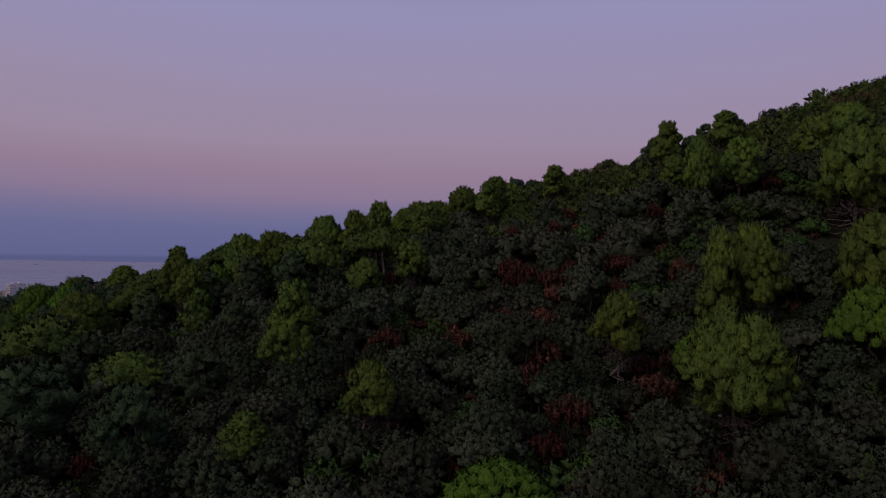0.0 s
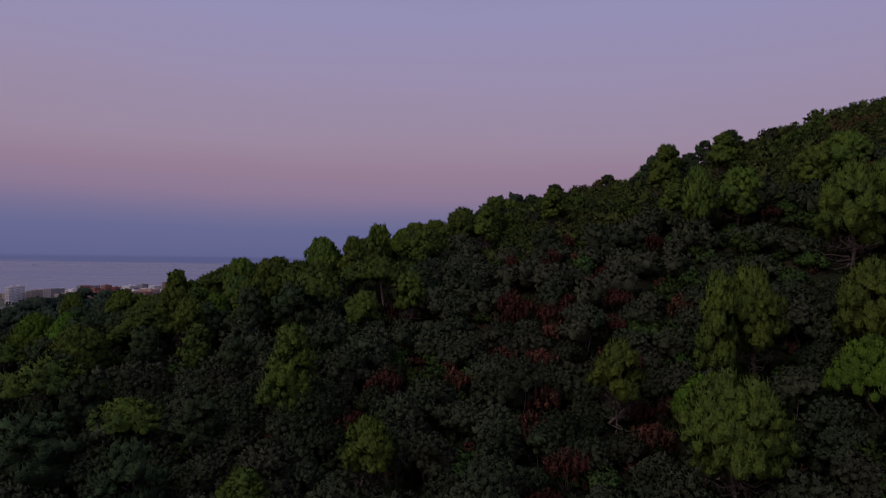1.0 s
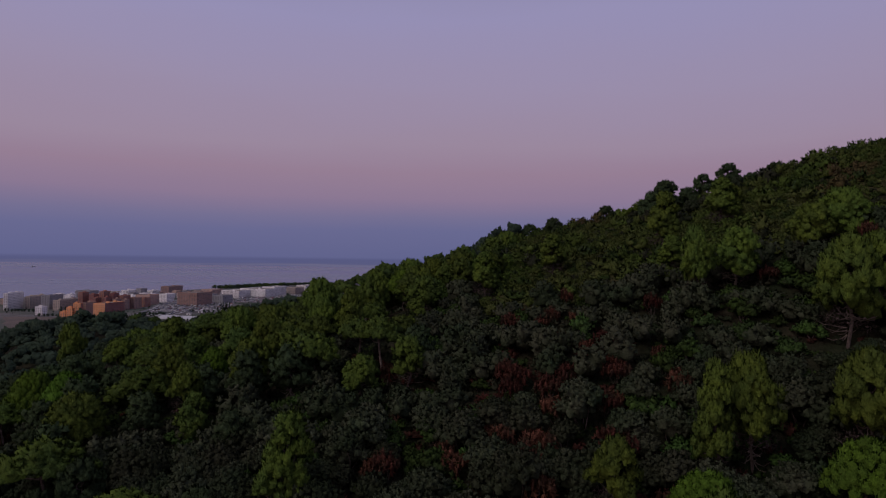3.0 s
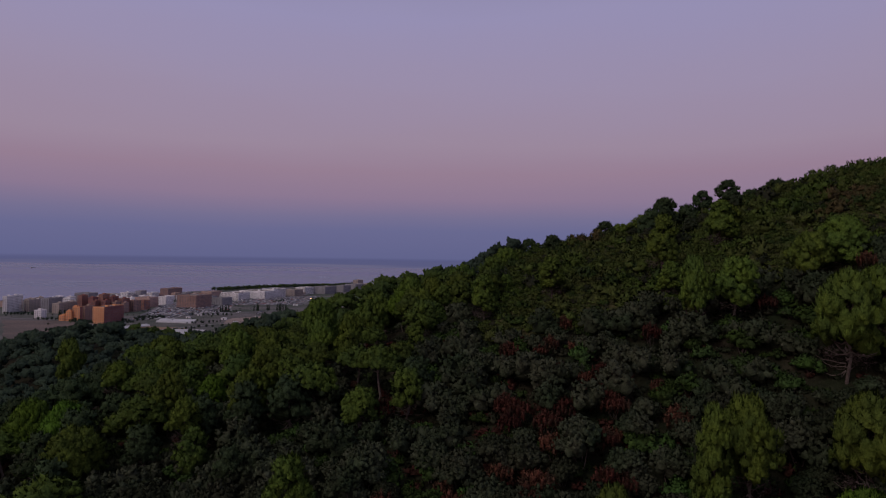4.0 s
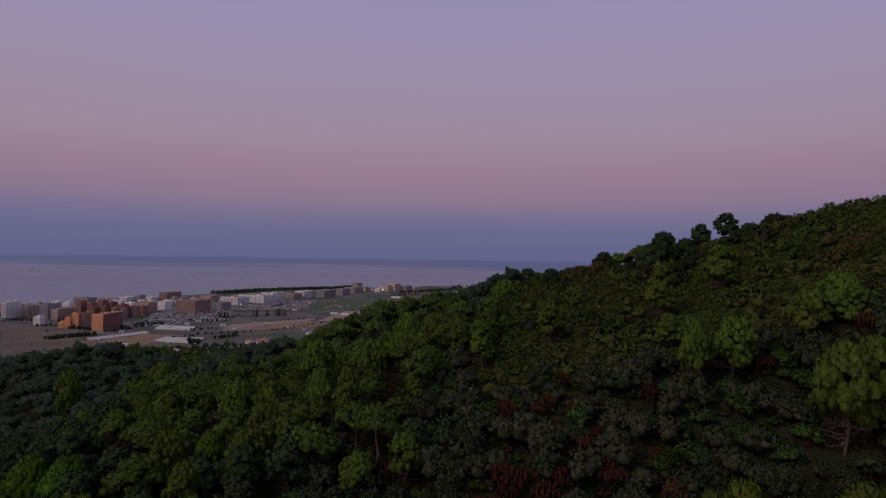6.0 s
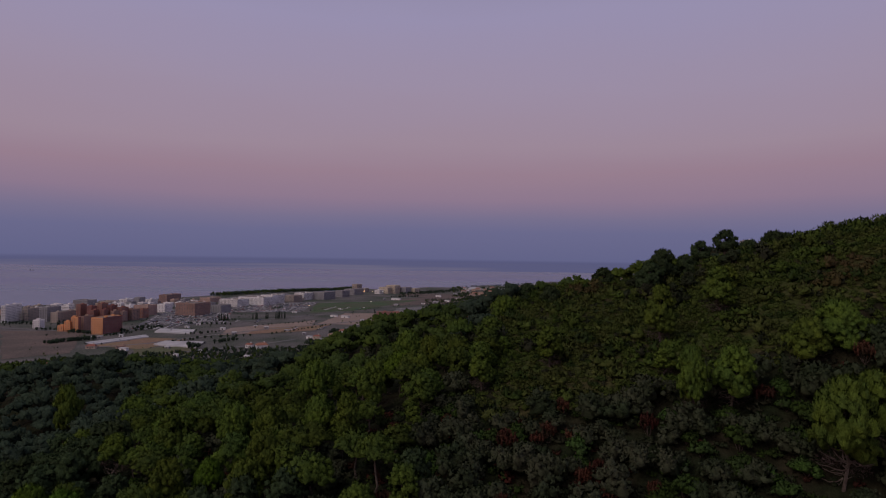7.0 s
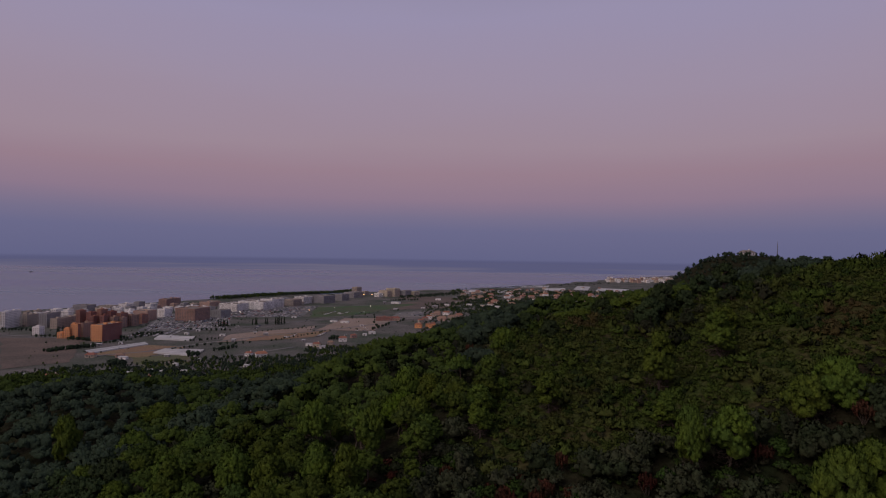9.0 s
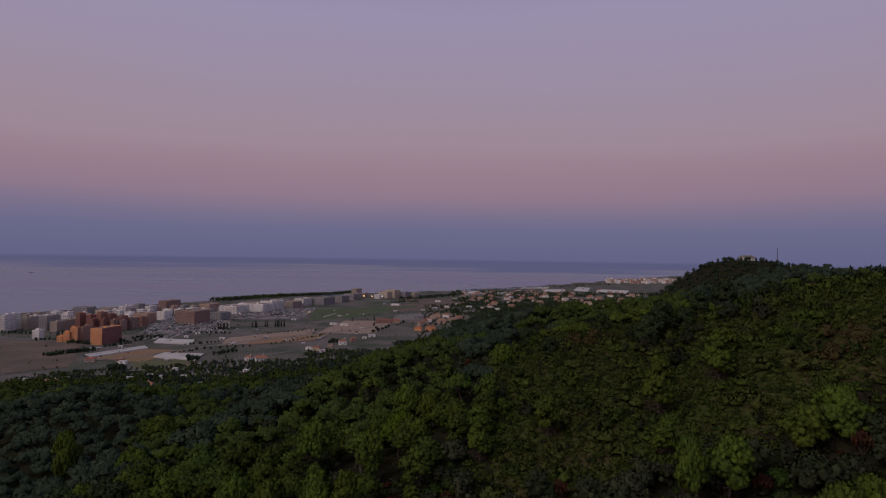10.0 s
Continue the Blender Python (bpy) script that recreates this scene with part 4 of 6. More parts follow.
def house(x, y, w, d, h, turn, wall, tiles):
    """A small house with a pitched tile roof, a chimney, a door and windows."""
    z = float(min(ground_z(x + a, y + b) for a in (-w / 2, w / 2) for b in (-d / 2, d / 2)))
    root = thing("house", x, y, z, turn, "house with %s walls under a terracotta tile roof" % ("white" if wall is M_WHITE else "pale"), "house", "houses on the plain")
    part("wall", box_arrays(-w / 2, w / 2, -d / 2, d / 2, -2, h), [wall], root)
    r = d * 0.22
    o = 0.5
    v = np.array([(-w / 2 - o, -d / 2 - o, h), (w / 2 + o, -d / 2 - o, h), (w / 2 + o, d / 2 + o, h), (-w / 2 - o, d / 2 + o, h),
                  (-w / 2 + d * 0.25, 0, h + r + 0.5), (w / 2 - d * 0.25, 0, h + r + 0.5)])
    roof = mesh_of("roof", v, [(0, 1, 5), (0, 5, 4), (2, 3, 4), (2, 4, 5), (1, 2, 5), (3, 0, 4), (0, 3, 2), (0, 2, 1)], [tiles])
    part("roof", roof, None, root, "pitched tile roof")
    part("chimney", box_arrays(w * 0.2 - 0.4, w * 0.2 + 0.4, d * 0.1 - 0.4, d * 0.1 + 0.4, h, h + r + 1.6), [wall], root)
    n = max(2, int(w / 4))
    for b in range(n):
        part("window", WINDOW, None, root, place=pose(-w / 2 + (b + 0.5) * w / n, -d / 2 - 0.06, h * 0.55))
    part("door", box_arrays(-0.5, 0.5, -d / 2 - 0.1, -d / 2 + 0.1, 0, 2.1), [M_BARK], root)
    return root


def shed(x, y, w, d, h, turn, wall):
    """A low shed with an overhanging sheet roof and a wide door."""
    root = thing("shed", x, y, float(ground_z(x, y)), turn, "small low shed with a pale sheet roof", "shed", "sheds on the plain")
    part("wall", box_arrays(-w / 2, w / 2, -d / 2, d / 2, -1, h), [wall], root)
    v, f = box_arrays(-w / 2 - 0.3, w / 2 + 0.3, -d / 2 - 0.3, d / 2 + 0.3, h, h + 0.2)
    v[2:4, 2] += 0.5
    v[6:, 2] += 0.5
    part("roof", (v, f), [M_PLASTIC], root)
    part("door", box_arrays(-1.1, 1.1, -d / 2 - 0.08, -d / 2 + 0.05, 0, 2.2), [M_GLASS], root)
    return root


def greenhouse(a, b, c, d, bays):
    """Film tunnels side by side between four corners."""
    a, b, c, d = (np.array(q, float) for q in (a, b, c, d))
    mid = (a + b + c + d) / 4
    root = thing("greenhouse", mid[0], mid[1], 0, 0, "long white film greenhouse on the plain", "greenhouse", "greenhouses on the plain")
    for k in range(bays):
        p0, p1 = a + (b - a) * k / bays, a + (b - a) * (k + 0.96) / bays
        q0, q1 = d + (c - d) * k / bays, d + (c - d) * (k + 0.96) / bays
        V, F = [], []
        for i in range(7):
            th = math.pi * i / 6
            f = (1 - math.cos(th)) / 2
            for u0, u1 in ((p0, p1), (q0, q1)):
                s = u0 + (u1 - u0) * f
                V.append((s[0] - mid[0], s[1] - mid[1], float(ground_z(s[0], s[1])) - 0.3 + 1.3 * min(1, i, 6 - i) + 1.0 * math.sin(th)))
        for i in range(6):
            F.append((2 * i, 2 * i + 1, 2 * i + 3, 2 * i + 2))
        part("tunnel", (np.array(V), np.array(F)), [M_PLASTIC], root)
    return root


def parcel(name, a, b, c, d, mat, label, lift):
    """A field or yard draped on the land between four corners, with a ragged border."""
    a, b, c, d = (np.array(q, float) for q in (a, b, c, d))
    n = 14
    V, F = [], []
    for i in range(n + 1):
        for j in range(n + 1):
            u, v = i / n, j / n
            p = (a * (1 - u) + d * u) * (1 - v) + (b * (1 - u) + c * u) * v
            if i in (0, n) or j in (0, n):
                p = p + 5 * np.array((noise.noise((p[0] * 0.03, p[1] * 0.03, 1)), noise.noise((p[0] * 0.03, p[1] * 0.03, 8))))
            V.append((p[0], p[1], float(ground_z(p[0], p[1])) + lift))
    for i in range(n):
        for j in range(n):
            q = i * (n + 1) + j
            F.append((q, q + n + 1, q + n + 2, q + 1))
    return tagged(new(name, mesh_of(name, V, F, [mat])), label, "field" if name == "field" else "car park", kind="structure")


def road(points, width, label):
    P = np.array(points, float)
    t = np.linspace(0, len(P) - 1, 10 * (len(P) - 1) + 1)
    C = np.stack([np.interp(t, range(len(P)), P[:, 0]), np.interp(t, range(len(P)), P[:, 1])], 1)
    side = unit(np.gradient(C, axis=0))
    side = np.stack([-side[:, 1], side[:, 0]], 1) * width / 2
    V, F = [], []
    for q, s in zip(C, side):
        for e in (q - s, q + s):
            V.append((e[0], e[1], float(ground_z(e[0], e[1])) + 0.5))
    for i in range(len(C) - 1):
        F.append((2 * i, 2 * i + 2, 2 * i + 3, 2 * i + 1))
    return tagged(new("road", mesh_of("road", V, F, [M_ASPHALT])), label, "road", kind="structure")


# fields, yards and roads
parcel("field", (-450.2, 630.5), (-627.7, 877.4), (-509.8, 882.9), (-409.8, 678.3), M_FIELD1, "bare brown field", 0.35)
parcel("field", (-417.4, 735.4), (-394.3, 825.3), (-333.2, 810.0), (-346.1, 714.0), M_FIELD2, "ochre stubble field", 0.35)
parcel("field", (-268.3, 1260), (-304.5, 1515.9), (-54.5, 1667.8), (-168.9, 1340), M_GREEN, "green meadow", 0.38)
parcel("field", (-310.7, 860.4), (-325.9, 958.0), (-220.8, 1103.0), (-205.8, 940.9), M_SAND, "pale tan bare lot", 0.3)
parcel("field", (-277.8, 872.2), (-277.6, 952.2), (-180.6, 1046.8), (-190.6, 936.8), M_FIELD2, "reddish bare plot", 0.42)
parcel("car_park", (-482.9, 984.7), (-588.6, 1309.3), (-460.7, 1377.7), (-353.5, 1017.1), M_ASPHALT, "grey asphalt car park with parked cars", 0.35)
parcel("car_park", (-430.8, 1254.6), (-479.5, 1473.8), (-307.1, 1566.0), (-290.8, 1274.9), M_ASPHALT, "grey asphalt car park", 0.35)
parcel("field", (-206.8, 1034.5), (-194.1, 1259.4), (-89.1, 1255.9), (-109.8, 1022.0), M_SAND, "pale sandy lot", 0.35)
parcel("field", (-132.8, 1856.2), (-104.0, 1958.1), (94.8, 1945.1), (35.8, 1693.4), M_FIELD1, "brown field", 0.35)
parcel("field", (-364.2, 721.1), (-305.7, 743.3), (-270.1, 680.1), (-305.5, 630.8), M_GREEN2, "rough green plot", 0.35)
parcel("field", (-117.4, 1456.6), (-120.5, 1683.1), (130.9, 1950.5), (32.1, 1521.9), M_FIELD1, "brown field beyond the meadow", 0.33)
parcel("car_park", (-95.3, 1232.0), (-98.5, 1385.0), (-32.7, 1420.7), (-35.9, 1225.7), M_ASPHALT, "dark sheds yard", 0.35)

road([(-413.7, 717.4), (-364.0, 765.1), (-316.9, 866.9), (-260.1, 950.7), (-171.5, 1052.3), (-84.1, 1186.9)], 7, "grey road across the plain")
road([(-457.9, 900.6), (-428.9, 975.5), (-359.8, 1035.2), (-277.4, 1169.8), (-186.0, 1283.4)], 8, "grey road beside the town")
road([(-649.3, 907.5), (-544.3, 886.0), (-427.0, 855.5)], 7, "grey lane along the field")
road([(-349.7, 627.0), (-301.1, 686.8), (-239.1, 749.5), (-194.0, 821.4)], 6, "grey lane below the wood")

# buildings: x, y, width, length, height, turn, storeys
block(-706.3, 1010.5, 6.4, 44.3, 32.1, 5.3, 10, M_WHITE, "windows", "white high-rise block with dark window strips")
block(-693.4, 1039.2, 8.7, 28.8, 22.8, -1.1, 7, M_TAN, "windows", "pale apartment block with rows of windows")
block(-654.7, 1030.3, 13.2, 34.9, 27.2, -2.3, 9, M_GREY, "windows", "grey-brown apartment block with many windows")
block(-601.3, 919.6, 10.5, 12.2, 12.7, -1.9, 4, M_WHITE, "windows", "small white house block by the field")
block(-628.4, 1025.9, 11.8, 50.4, 19.5, -3.1, 6, M_TAN, "windows", "long tan apartment block with balconies")
block(-525.9, 886.6, 10.8, 6.6, 21.3, -4.5, 7, M_ORANGE, "windows", "stepped orange apartment block", M_BRICK)
block(-522.6, 907.0, 7.1, 23.6, 21.6, -4.8, 7, M_BROWN, "windows", "brown apartment block beside the orange one")
block(-474.5, 874.5, 17.5, 42.0, 24.5, -8.0, 7, M_ORANGE, "windows", "orange apartment block with its right side coloured darker as shade", M_BRICK)
block(-602.2, 1029.7, 7.6, 16.2, 33.1, -4.6, 10, M_BRICK, "windows", "tall red brick residential tower")
block(-585.7, 1033.2, 8.1, 17.3, 29.4, -5.4, 9, M_BRICK, "windows", "red brick residential tower with balconies")
block(-565.2, 1027.2, 8.1, 17.3, 35.9, -6.1, 11, M_BRICK, "windows", "tall red brick residential tower")
block(-553.6, 1035.4, 7.4, 15.8, 31.4, -6.8, 10, M_BRICK, "windows", "red brick residential tower with balconies")
block(-542.1, 1046.3, 9.2, 19.6, 26.9, -7.5, 8, M_BRICK, "windows", "lower red brick residential tower")
block(-533.6, 1067.6, 9.4, 20.1, 21.5, -8.4, 7, M_BROWN, "windows", "brown brick block with balconies")
block(-754.7, 1302.5, 31.8, 30.3, 20.3, -5.1, 6, M_GREY, "bands", "long grey block behind the brick towers")
block(-758.7, 1215.2, 9.2, 19.8, 16.8, -2.9, 5, M_WHITE, "bands", "white block near the shore")
block(-735.6, 1216.7, 7.9, 17.0, 16.8, -3.8, 5, M_WHITE, "bands", "white block near the shore")
block(-721.0, 1330.9, 28.3, 27.0, 15.9, -6.7, 5, M_TAN, "bands", "pale block near the shore")
block(-694.5, 1357.0, 18.3, 26.1, 18.7, -7.9, 6, M_WHITE, "bands", "white block near the shore")
block(-684.7, 1396.6, 12.7, 22.1, 20.5, -8.8, 6, M_GREY, "bands", "grey block near the shore")
block(-648.2, 1376.6, 13.8, 24.1, 17.7, -9.7, 6, M_WHITE, "bands", "white block near the shore")
block(-562.0, 1169.5, 29.7, 28.3, 21.4, -9.5, 7, M_PINK, "windows", "long pinkish block with balconies")
block(-556.1, 1238.7, 17.1, 24.4, 19.3, -10.8, 6, M_WHITE, "windows", "white block beside the car park")
block(-657.6, 1492.2, 21.2, 56.1, 21.7, -11.0, 7, M_BROWN, "bands", "brown hotel with a flat dark roof")
block(-476.9, 1184.4, 42.1, 49.2, 27.8, -13.2, 9, M_BROWN, "windows", "broad brown brick apartment block")
block(-445.4, 1246.9, 23.5, 33.6, 18.2, -15.3, 6, M_GREY, "windows", "low grey block beside the car park")
block(-472.0, 1405.9, 47.1, 44.8, 19.2, -16.7, 6, M_WHITE, "bands", "white hotel wing with dark windows")
block(-436.7, 1457.3, 70.5, 43.2, 21.1, -18.9, 7, M_WHITE, "bands", "long white hotel with a curved roof")
block(-413.8, 1514.8, 34.9, 49.8, 23.4, -19.7, 7, M_WHITE, "bands", "white hotel with rows of balconies")
block(-373.3, 1561.6, 26.3, 37.5, 18.5, -21.6, 6, M_TAN, "bands", "tan hotel with a red roof")
block(-363.5, 1637.0, 30.3, 43.2, 20.9, -22.5, 7, M_WHITE, "bands", "white hotel with rows of balconies")
block(-315.5, 1666.9, 37.3, 53.2, 22.7, -24.3, 7, M_GREY, "bands", "grey-blue apartment block near the beach")
block(-280.7, 1761.6, 25.3, 36.1, 21.0, -25.9, 7, M_GREY, "bands", "grey apartment block near the beach")
block(-264.1, 1886.1, 37.4, 53.4, 18.9, -27.0, 6, M_GREY, "bands", "grey hotel by the shore")
block(-285.5, 2106.1, 21.1, 30.1, 23.2, -27.3, 7, M_TAN, "bands", "tan round-cornered hotel by the sea")
block(-172, 1950, 34, 30, 22, -30.3, 7, M_CREAM, "bands", "stepped pale hotel by the sea")
block(-150, 1966, 34, 30, 29, -30.3, 9, M_CREAM, "bands", "tallest part of the stepped pale hotel")
block(-192, 1930, 20, 22, 13, -30.3, 4, M_WHITE, "bands", "low white front of the stepped hotel")
block(-112, 1985, 26, 34, 21, -32.1, 6, M_GREY, "bands", "grey hotel wing by the sea")
block(-84, 2002, 24, 30, 16, -32.1, 5, M_CREAM, "bands", "low pale hotel wing by the sea")
block(-107.7, 1207.4, 31.2, 15, 8.9, -3.6, 3, M_BRICK, "bands", "low red-fronted service station building")
block(-60.6, 1224.0, 53.1, 15, 7.9, -6.3, 2, M_GREY, "bands", "long low grey shed beside the yard")
block(-556.9, 1380.1, 17.2, 24.6, 13.9, -13.0, 4, M_WHITE, "bands", "white low block near the beach")
block(-563.3, 1501.4, 29.7, 42.5, 13.7, -14.4, 4, M_PINK, "bands", "pinkish block near the shore")
block(-549.4, 1071.8, 7.7, 16.5, 20.7, -7.8, 6, M_BRICK, "windows", "red brick residential tower in a dense group")
block(-540.2, 1082.9, 7.0, 14.9, 17.9, -8.4, 6, M_BRICK, "windows", "red brick residential tower in a dense group")
block(-537.8, 1111.7, 8.5, 18.3, 18.4, -9.1, 6, M_BRICK, "windows", "red brick residential tower in a dense group")
block(-570.6, 1013.2, 6.3, 13.6, 24.2, -5.6, 8, M_BRICK, "windows", "red brick residential tower in a dense group")
block(-555.5, 1016.3, 6.4, 13.7, 25.2, -6.3, 8, M_BRICK, "windows", "red brick residential tower in a dense group")
block(-543.5, 1025.3, 6.5, 13.9, 21.7, -7.0, 7, M_BROWN, "windows", "red brick residential tower in a dense group")
block(-535.1, 1036.5, 5.8, 12.4, 19.1, -7.6, 6, M_BROWN, "windows", "red brick residential tower in a dense group")
block(-794.6, 1182.2, 7.9, 13.9, 13.1, -1.1, 4, M_TAN, "bands", "pale block in the rows near the beach")
block(-791.0, 1206.5, 8.2, 14.3, 14.4, -1.7, 5, M_TAN, "bands", "pale block in the rows near the beach")
block(-775.2, 1209.5, 8.2, 14.4, 12.3, -2.3, 4, M_GREY, "bands", "pale block in the rows near the beach")
block(-757.4, 1234.9, 6.4, 11.2, 11.4, -3.5, 4, M_WHITE, "bands", "pale block in the rows near the beach")
block(-770.8, 1338.7, 8.2, 14.3, 13.6, -5.0, 4, M_GREY, "bands", "pale block in the rows near the beach")
block(-701.5, 1328.7, 10.7, 18.6, 13.4, -7.1, 4, M_WHITE, "bands", "pale block in the rows near the beach")
block(-677.3, 1343.9, 10.9, 19.0, 13.6, -8.2, 4, M_GREY, "bands", "pale block in the rows near the beach")
block(-637.0, 1347.7, 8.6, 15.1, 11.2, -9.7, 3, M_WHITE, "bands", "pale block in the rows near the beach")
block(-646.0, 1399.1, 9.0, 15.7, 11.6, -10.2, 4, M_PINK, "bands", "pale block in the rows near the beach")
block(-621.0, 1433.6, 10.6, 18.6, 13.2, -11.5, 4, M_PINK, "bands", "pale block in the rows near the beach")
block(-609.9, 1463.9, 10.9, 19.1, 12.1, -12.3, 4, M_GREY, "bands", "pale block in the rows near the beach")
block(-588.0, 1469.9, 11.0, 19.3, 10.8, -13.2, 3, M_TAN, "bands", "pale block in the rows near the beach")
block(-509.2, 1513.7, 13.0, 22.7, 12.5, -16.4, 4, M_GREY, "bands", "pale block in the rows near the beach")
block(-477.7, 1551.6, 12.0, 20.9, 11.4, -17.8, 4, M_PINK, "bands", "pale block in the rows near the beach")
block(-429.8, 1630.2, 12.7, 22.2, 12.0, -20.2, 4, M_GREY, "bands", "pale block in the rows near the beach")
block(-242.6, 1994.8, 12.0, 21.0, 14.7, -28.0, 5, M_TAN, "bands", "pale block in the rows near the beach")
block(-104.4, 1999.3, 14.1, 24.7, 14.7, -32.0, 5, M_WHITE, "bands", "pale block in the rows near the beach")
block(-535.0, 882.8, 8.4, 5.1, 14.7, -3.9, 5, M_ORANGE, "windows", "low step of the orange apartment block")
block(-544.7, 882.8, 8.3, 5.1, 8.2, -3.4, 3, M_ORANGE, "windows", "lowest step of the orange apartment block")

# low buildings that fill the rows towards the beach
gb = random.Random(77)
for k in range(150):
    f = gb.random()
    x, y = -790 + 470 * f + gb.uniform(-40, 40), 1130 + 560 * f + gb.uniform(-60, 75)
    w, l = gb.uniform(9, 17), gb.uniform(10, 20)
    if x < float(shore_x(y)) + 70 or any((x - a) ** 2 + (y - b) ** 2 < (r + 0.6 * l) ** 2 for a, b, r in BLOCKS):
        continue
    n = gb.choice((2, 3, 3, 4))
    wall = gb.choice((M_WHITE, M_WHITE, M_CREAM, M_GREY, M_PINK))
    block(x, y, w, l, 3.4 * n + 1, -5 - 18 * f + gb.uniform(-4, 4), n, wall, "bands",
          "low %s house block with a flat roof near the beach" % {M_WHITE: "white", M_CREAM: "cream", M_GREY: "grey", M_PINK: "pinkish"}[wall])

# houses: x, y, width, depth, height of the eaves, turn
house(329.4, 1457.7, 18, 11, 6.8, -23, M_WHITE, M_TILE)
house(321.6, 1319.7, 18, 11, 8.6, -10, M_CREAM, M_TILE2)
house(342.9, 1241.5, 18, 11, 6.9, -5, M_TAN, M_TILE)
house(371.4, 1280.4, 18, 11, 5.9, -20, M_WHITE, M_TILE)
house(678.8, 2149.4, 18, 11, 12.0, -4, M_CREAM, M_TILE)
house(171.4, 509.7, 10.4, 7.3, 2.4, 23, M_TAN, M_TILE2)
house(514.7, 1964.1, 18, 11, 9.1, 10, M_PINK, M_TILE)
house(393.1, 1904.7, 18, 11, 8.8, 10, M_WHITE, M_TILE2)
house(390.2, 2027.7, 18, 11, 7.5, 25, M_PINK, M_TILE)
house(361.4, 2078.9, 18, 11, 7.7, 5, M_WHITE, M_TILE)
house(289.4, 1920.2, 18, 11, 8.9, 10, M_PINK, M_TILE)
house(228.6, 1791.5, 18, 11, 8.3, 15, M_CREAM, M_TILE2)
house(270.1, 1974.3, 18, 11, 7.3, 25, M_PINK, M_TILE)
house(214.9, 1938.6, 18, 11, 7.2, 9, M_WHITE, M_TILE)
house(152.0, 1677.8, 18, 11, 7.8, -25, M_PINK, M_TILE)
house(171.2, 2040.8, 18, 11, 7.6, -14, M_PINK, M_TILE)
house(129.5, 1924.0, 18, 11, 7.1, -20, M_PINK, M_TILE2)
house(98.4, 1840.1, 18, 11, 6.8, -5, M_TAN, M_TILE2)
house(422.6, 1412.1, 15.7, 11.0, 5.2, -10, M_WHITE, M_TILE)
house(598.0, 2131.8, 18, 11, 7.9, -30, M_WHITE, M_TILE)
house(459.7, 2132.4, 18, 11, 5.9, 20, M_PINK, M_TILE)
house(524.4, 2114.1, 18, 11, 5.9, 25, M_PINK, M_TILE)
house(280.2, 1701.2, 18, 11, 7.9, -5, M_PINK, M_TILE2)
house(177.8, 1500.6, 16.7, 11, 7.0, 5, M_PINK, M_TILE2)
house(368.8, 1187.4, 15.4, 10.8, 4.4, 14, M_WHITE, M_TILE)
house(79.8, 2023.2, 18, 11, 7.5, 10, M_TAN, M_TILE2)
house(138.4, 2215.0, 18, 11, 6.2, 5, M_PINK, M_TILE)
house(196.6, 2295.7, 18, 11, 6.4, 0, M_TAN, M_TILE)
house(246.9, 2175.4, 18, 11, 6.0, -30, M_WHITE, M_TILE)
house(-35.9, 1069.6, 11.9, 8.3, 6.9, -10, M_ORANGE, M_TILE)
house(-18.1, 1066.5, 9.9, 6.9, 6.9, -4, M_ORANGE, M_TILE)
house(-10.3, 1075.5, 9.0, 6.3, 7.0, -8, M_ORANGE, M_TILE)
house(6.0, 1192.4, 17.7, 11, 6.6, -16, M_PINK, M_TILE2)
house(26.1, 1207.3, 17.9, 11, 6.7, -10, M_TAN, M_TILE2)
house(40.8, 1249.3, 13.9, 9.7, 5.8, 14, M_PINK, M_TILE)
house(16.1, 1312.4, 14.6, 10.2, 6.1, -20, M_WHITE, M_TILE)
house(-33.5, 1150.6, 10.7, 7.5, 6.4, 25, M_TAN, M_TILE)
house(-27.0, 1189.6, 11.0, 7.7, 6.6, 14, M_TAN, M_TILE)
house(-19.9, 1222.6, 11.3, 7.9, 6.8, 3, M_WHITE, M_TILE)
house(-12.5, 1267.5, 11.7, 8.2, 7.0, -8, M_TAN, M_TILE2)
house(-3.4, 1318.5, 12.2, 8.6, 7.3, -12, M_PINK, M_TILE2)
house(-139.3, 887.1, 11.5, 8.1, 5.8, 12, M_WHITE, M_TILE)
house(-164.9, 827.2, 9.2, 6.4, 4.6, -10, M_CREAM, M_TILE)
house(-210.8, 728.4, 13.5, 9.5, 5.4, 24, M_WHITE, M_TILE)
house(-229.3, 740.5, 8.2, 5.8, 4.1, -10, M_WHITE, M_TILE)
house(-239.6, 500.4, 14.8, 10.4, 5.1, 15, M_PINK, M_TILE)
house(-253.5, 500.4, 10.2, 7.1, 2.3, -15, M_PINK, M_TILE)
house(-407.1, 717.3, 10.6, 7.4, 3.3, 10, M_CREAM, M_TILE)
house(-374.2, 720.2, 9.3, 6.5, 3.3, 14, M_PINK, M_TILE2)
house(-355.8, 564.0, 15.7, 11.0, 2.6, 0, M_CREAM, M_TILE)
house(-312.6, 560.8, 14.6, 10.2, 2.6, 20, M_PINK, M_TILE)
house(-85.6, 1207.9, 15.7, 11.0, 5.6, 10, M_PINK, M_TILE)
house(-130.1, 932.1, 8.6, 6.0, 4.3, 25, M_PINK, M_TILE)
house(-150.1, 851.1, 7.9, 5.5, 3.9, -15, M_TAN, M_TILE2)

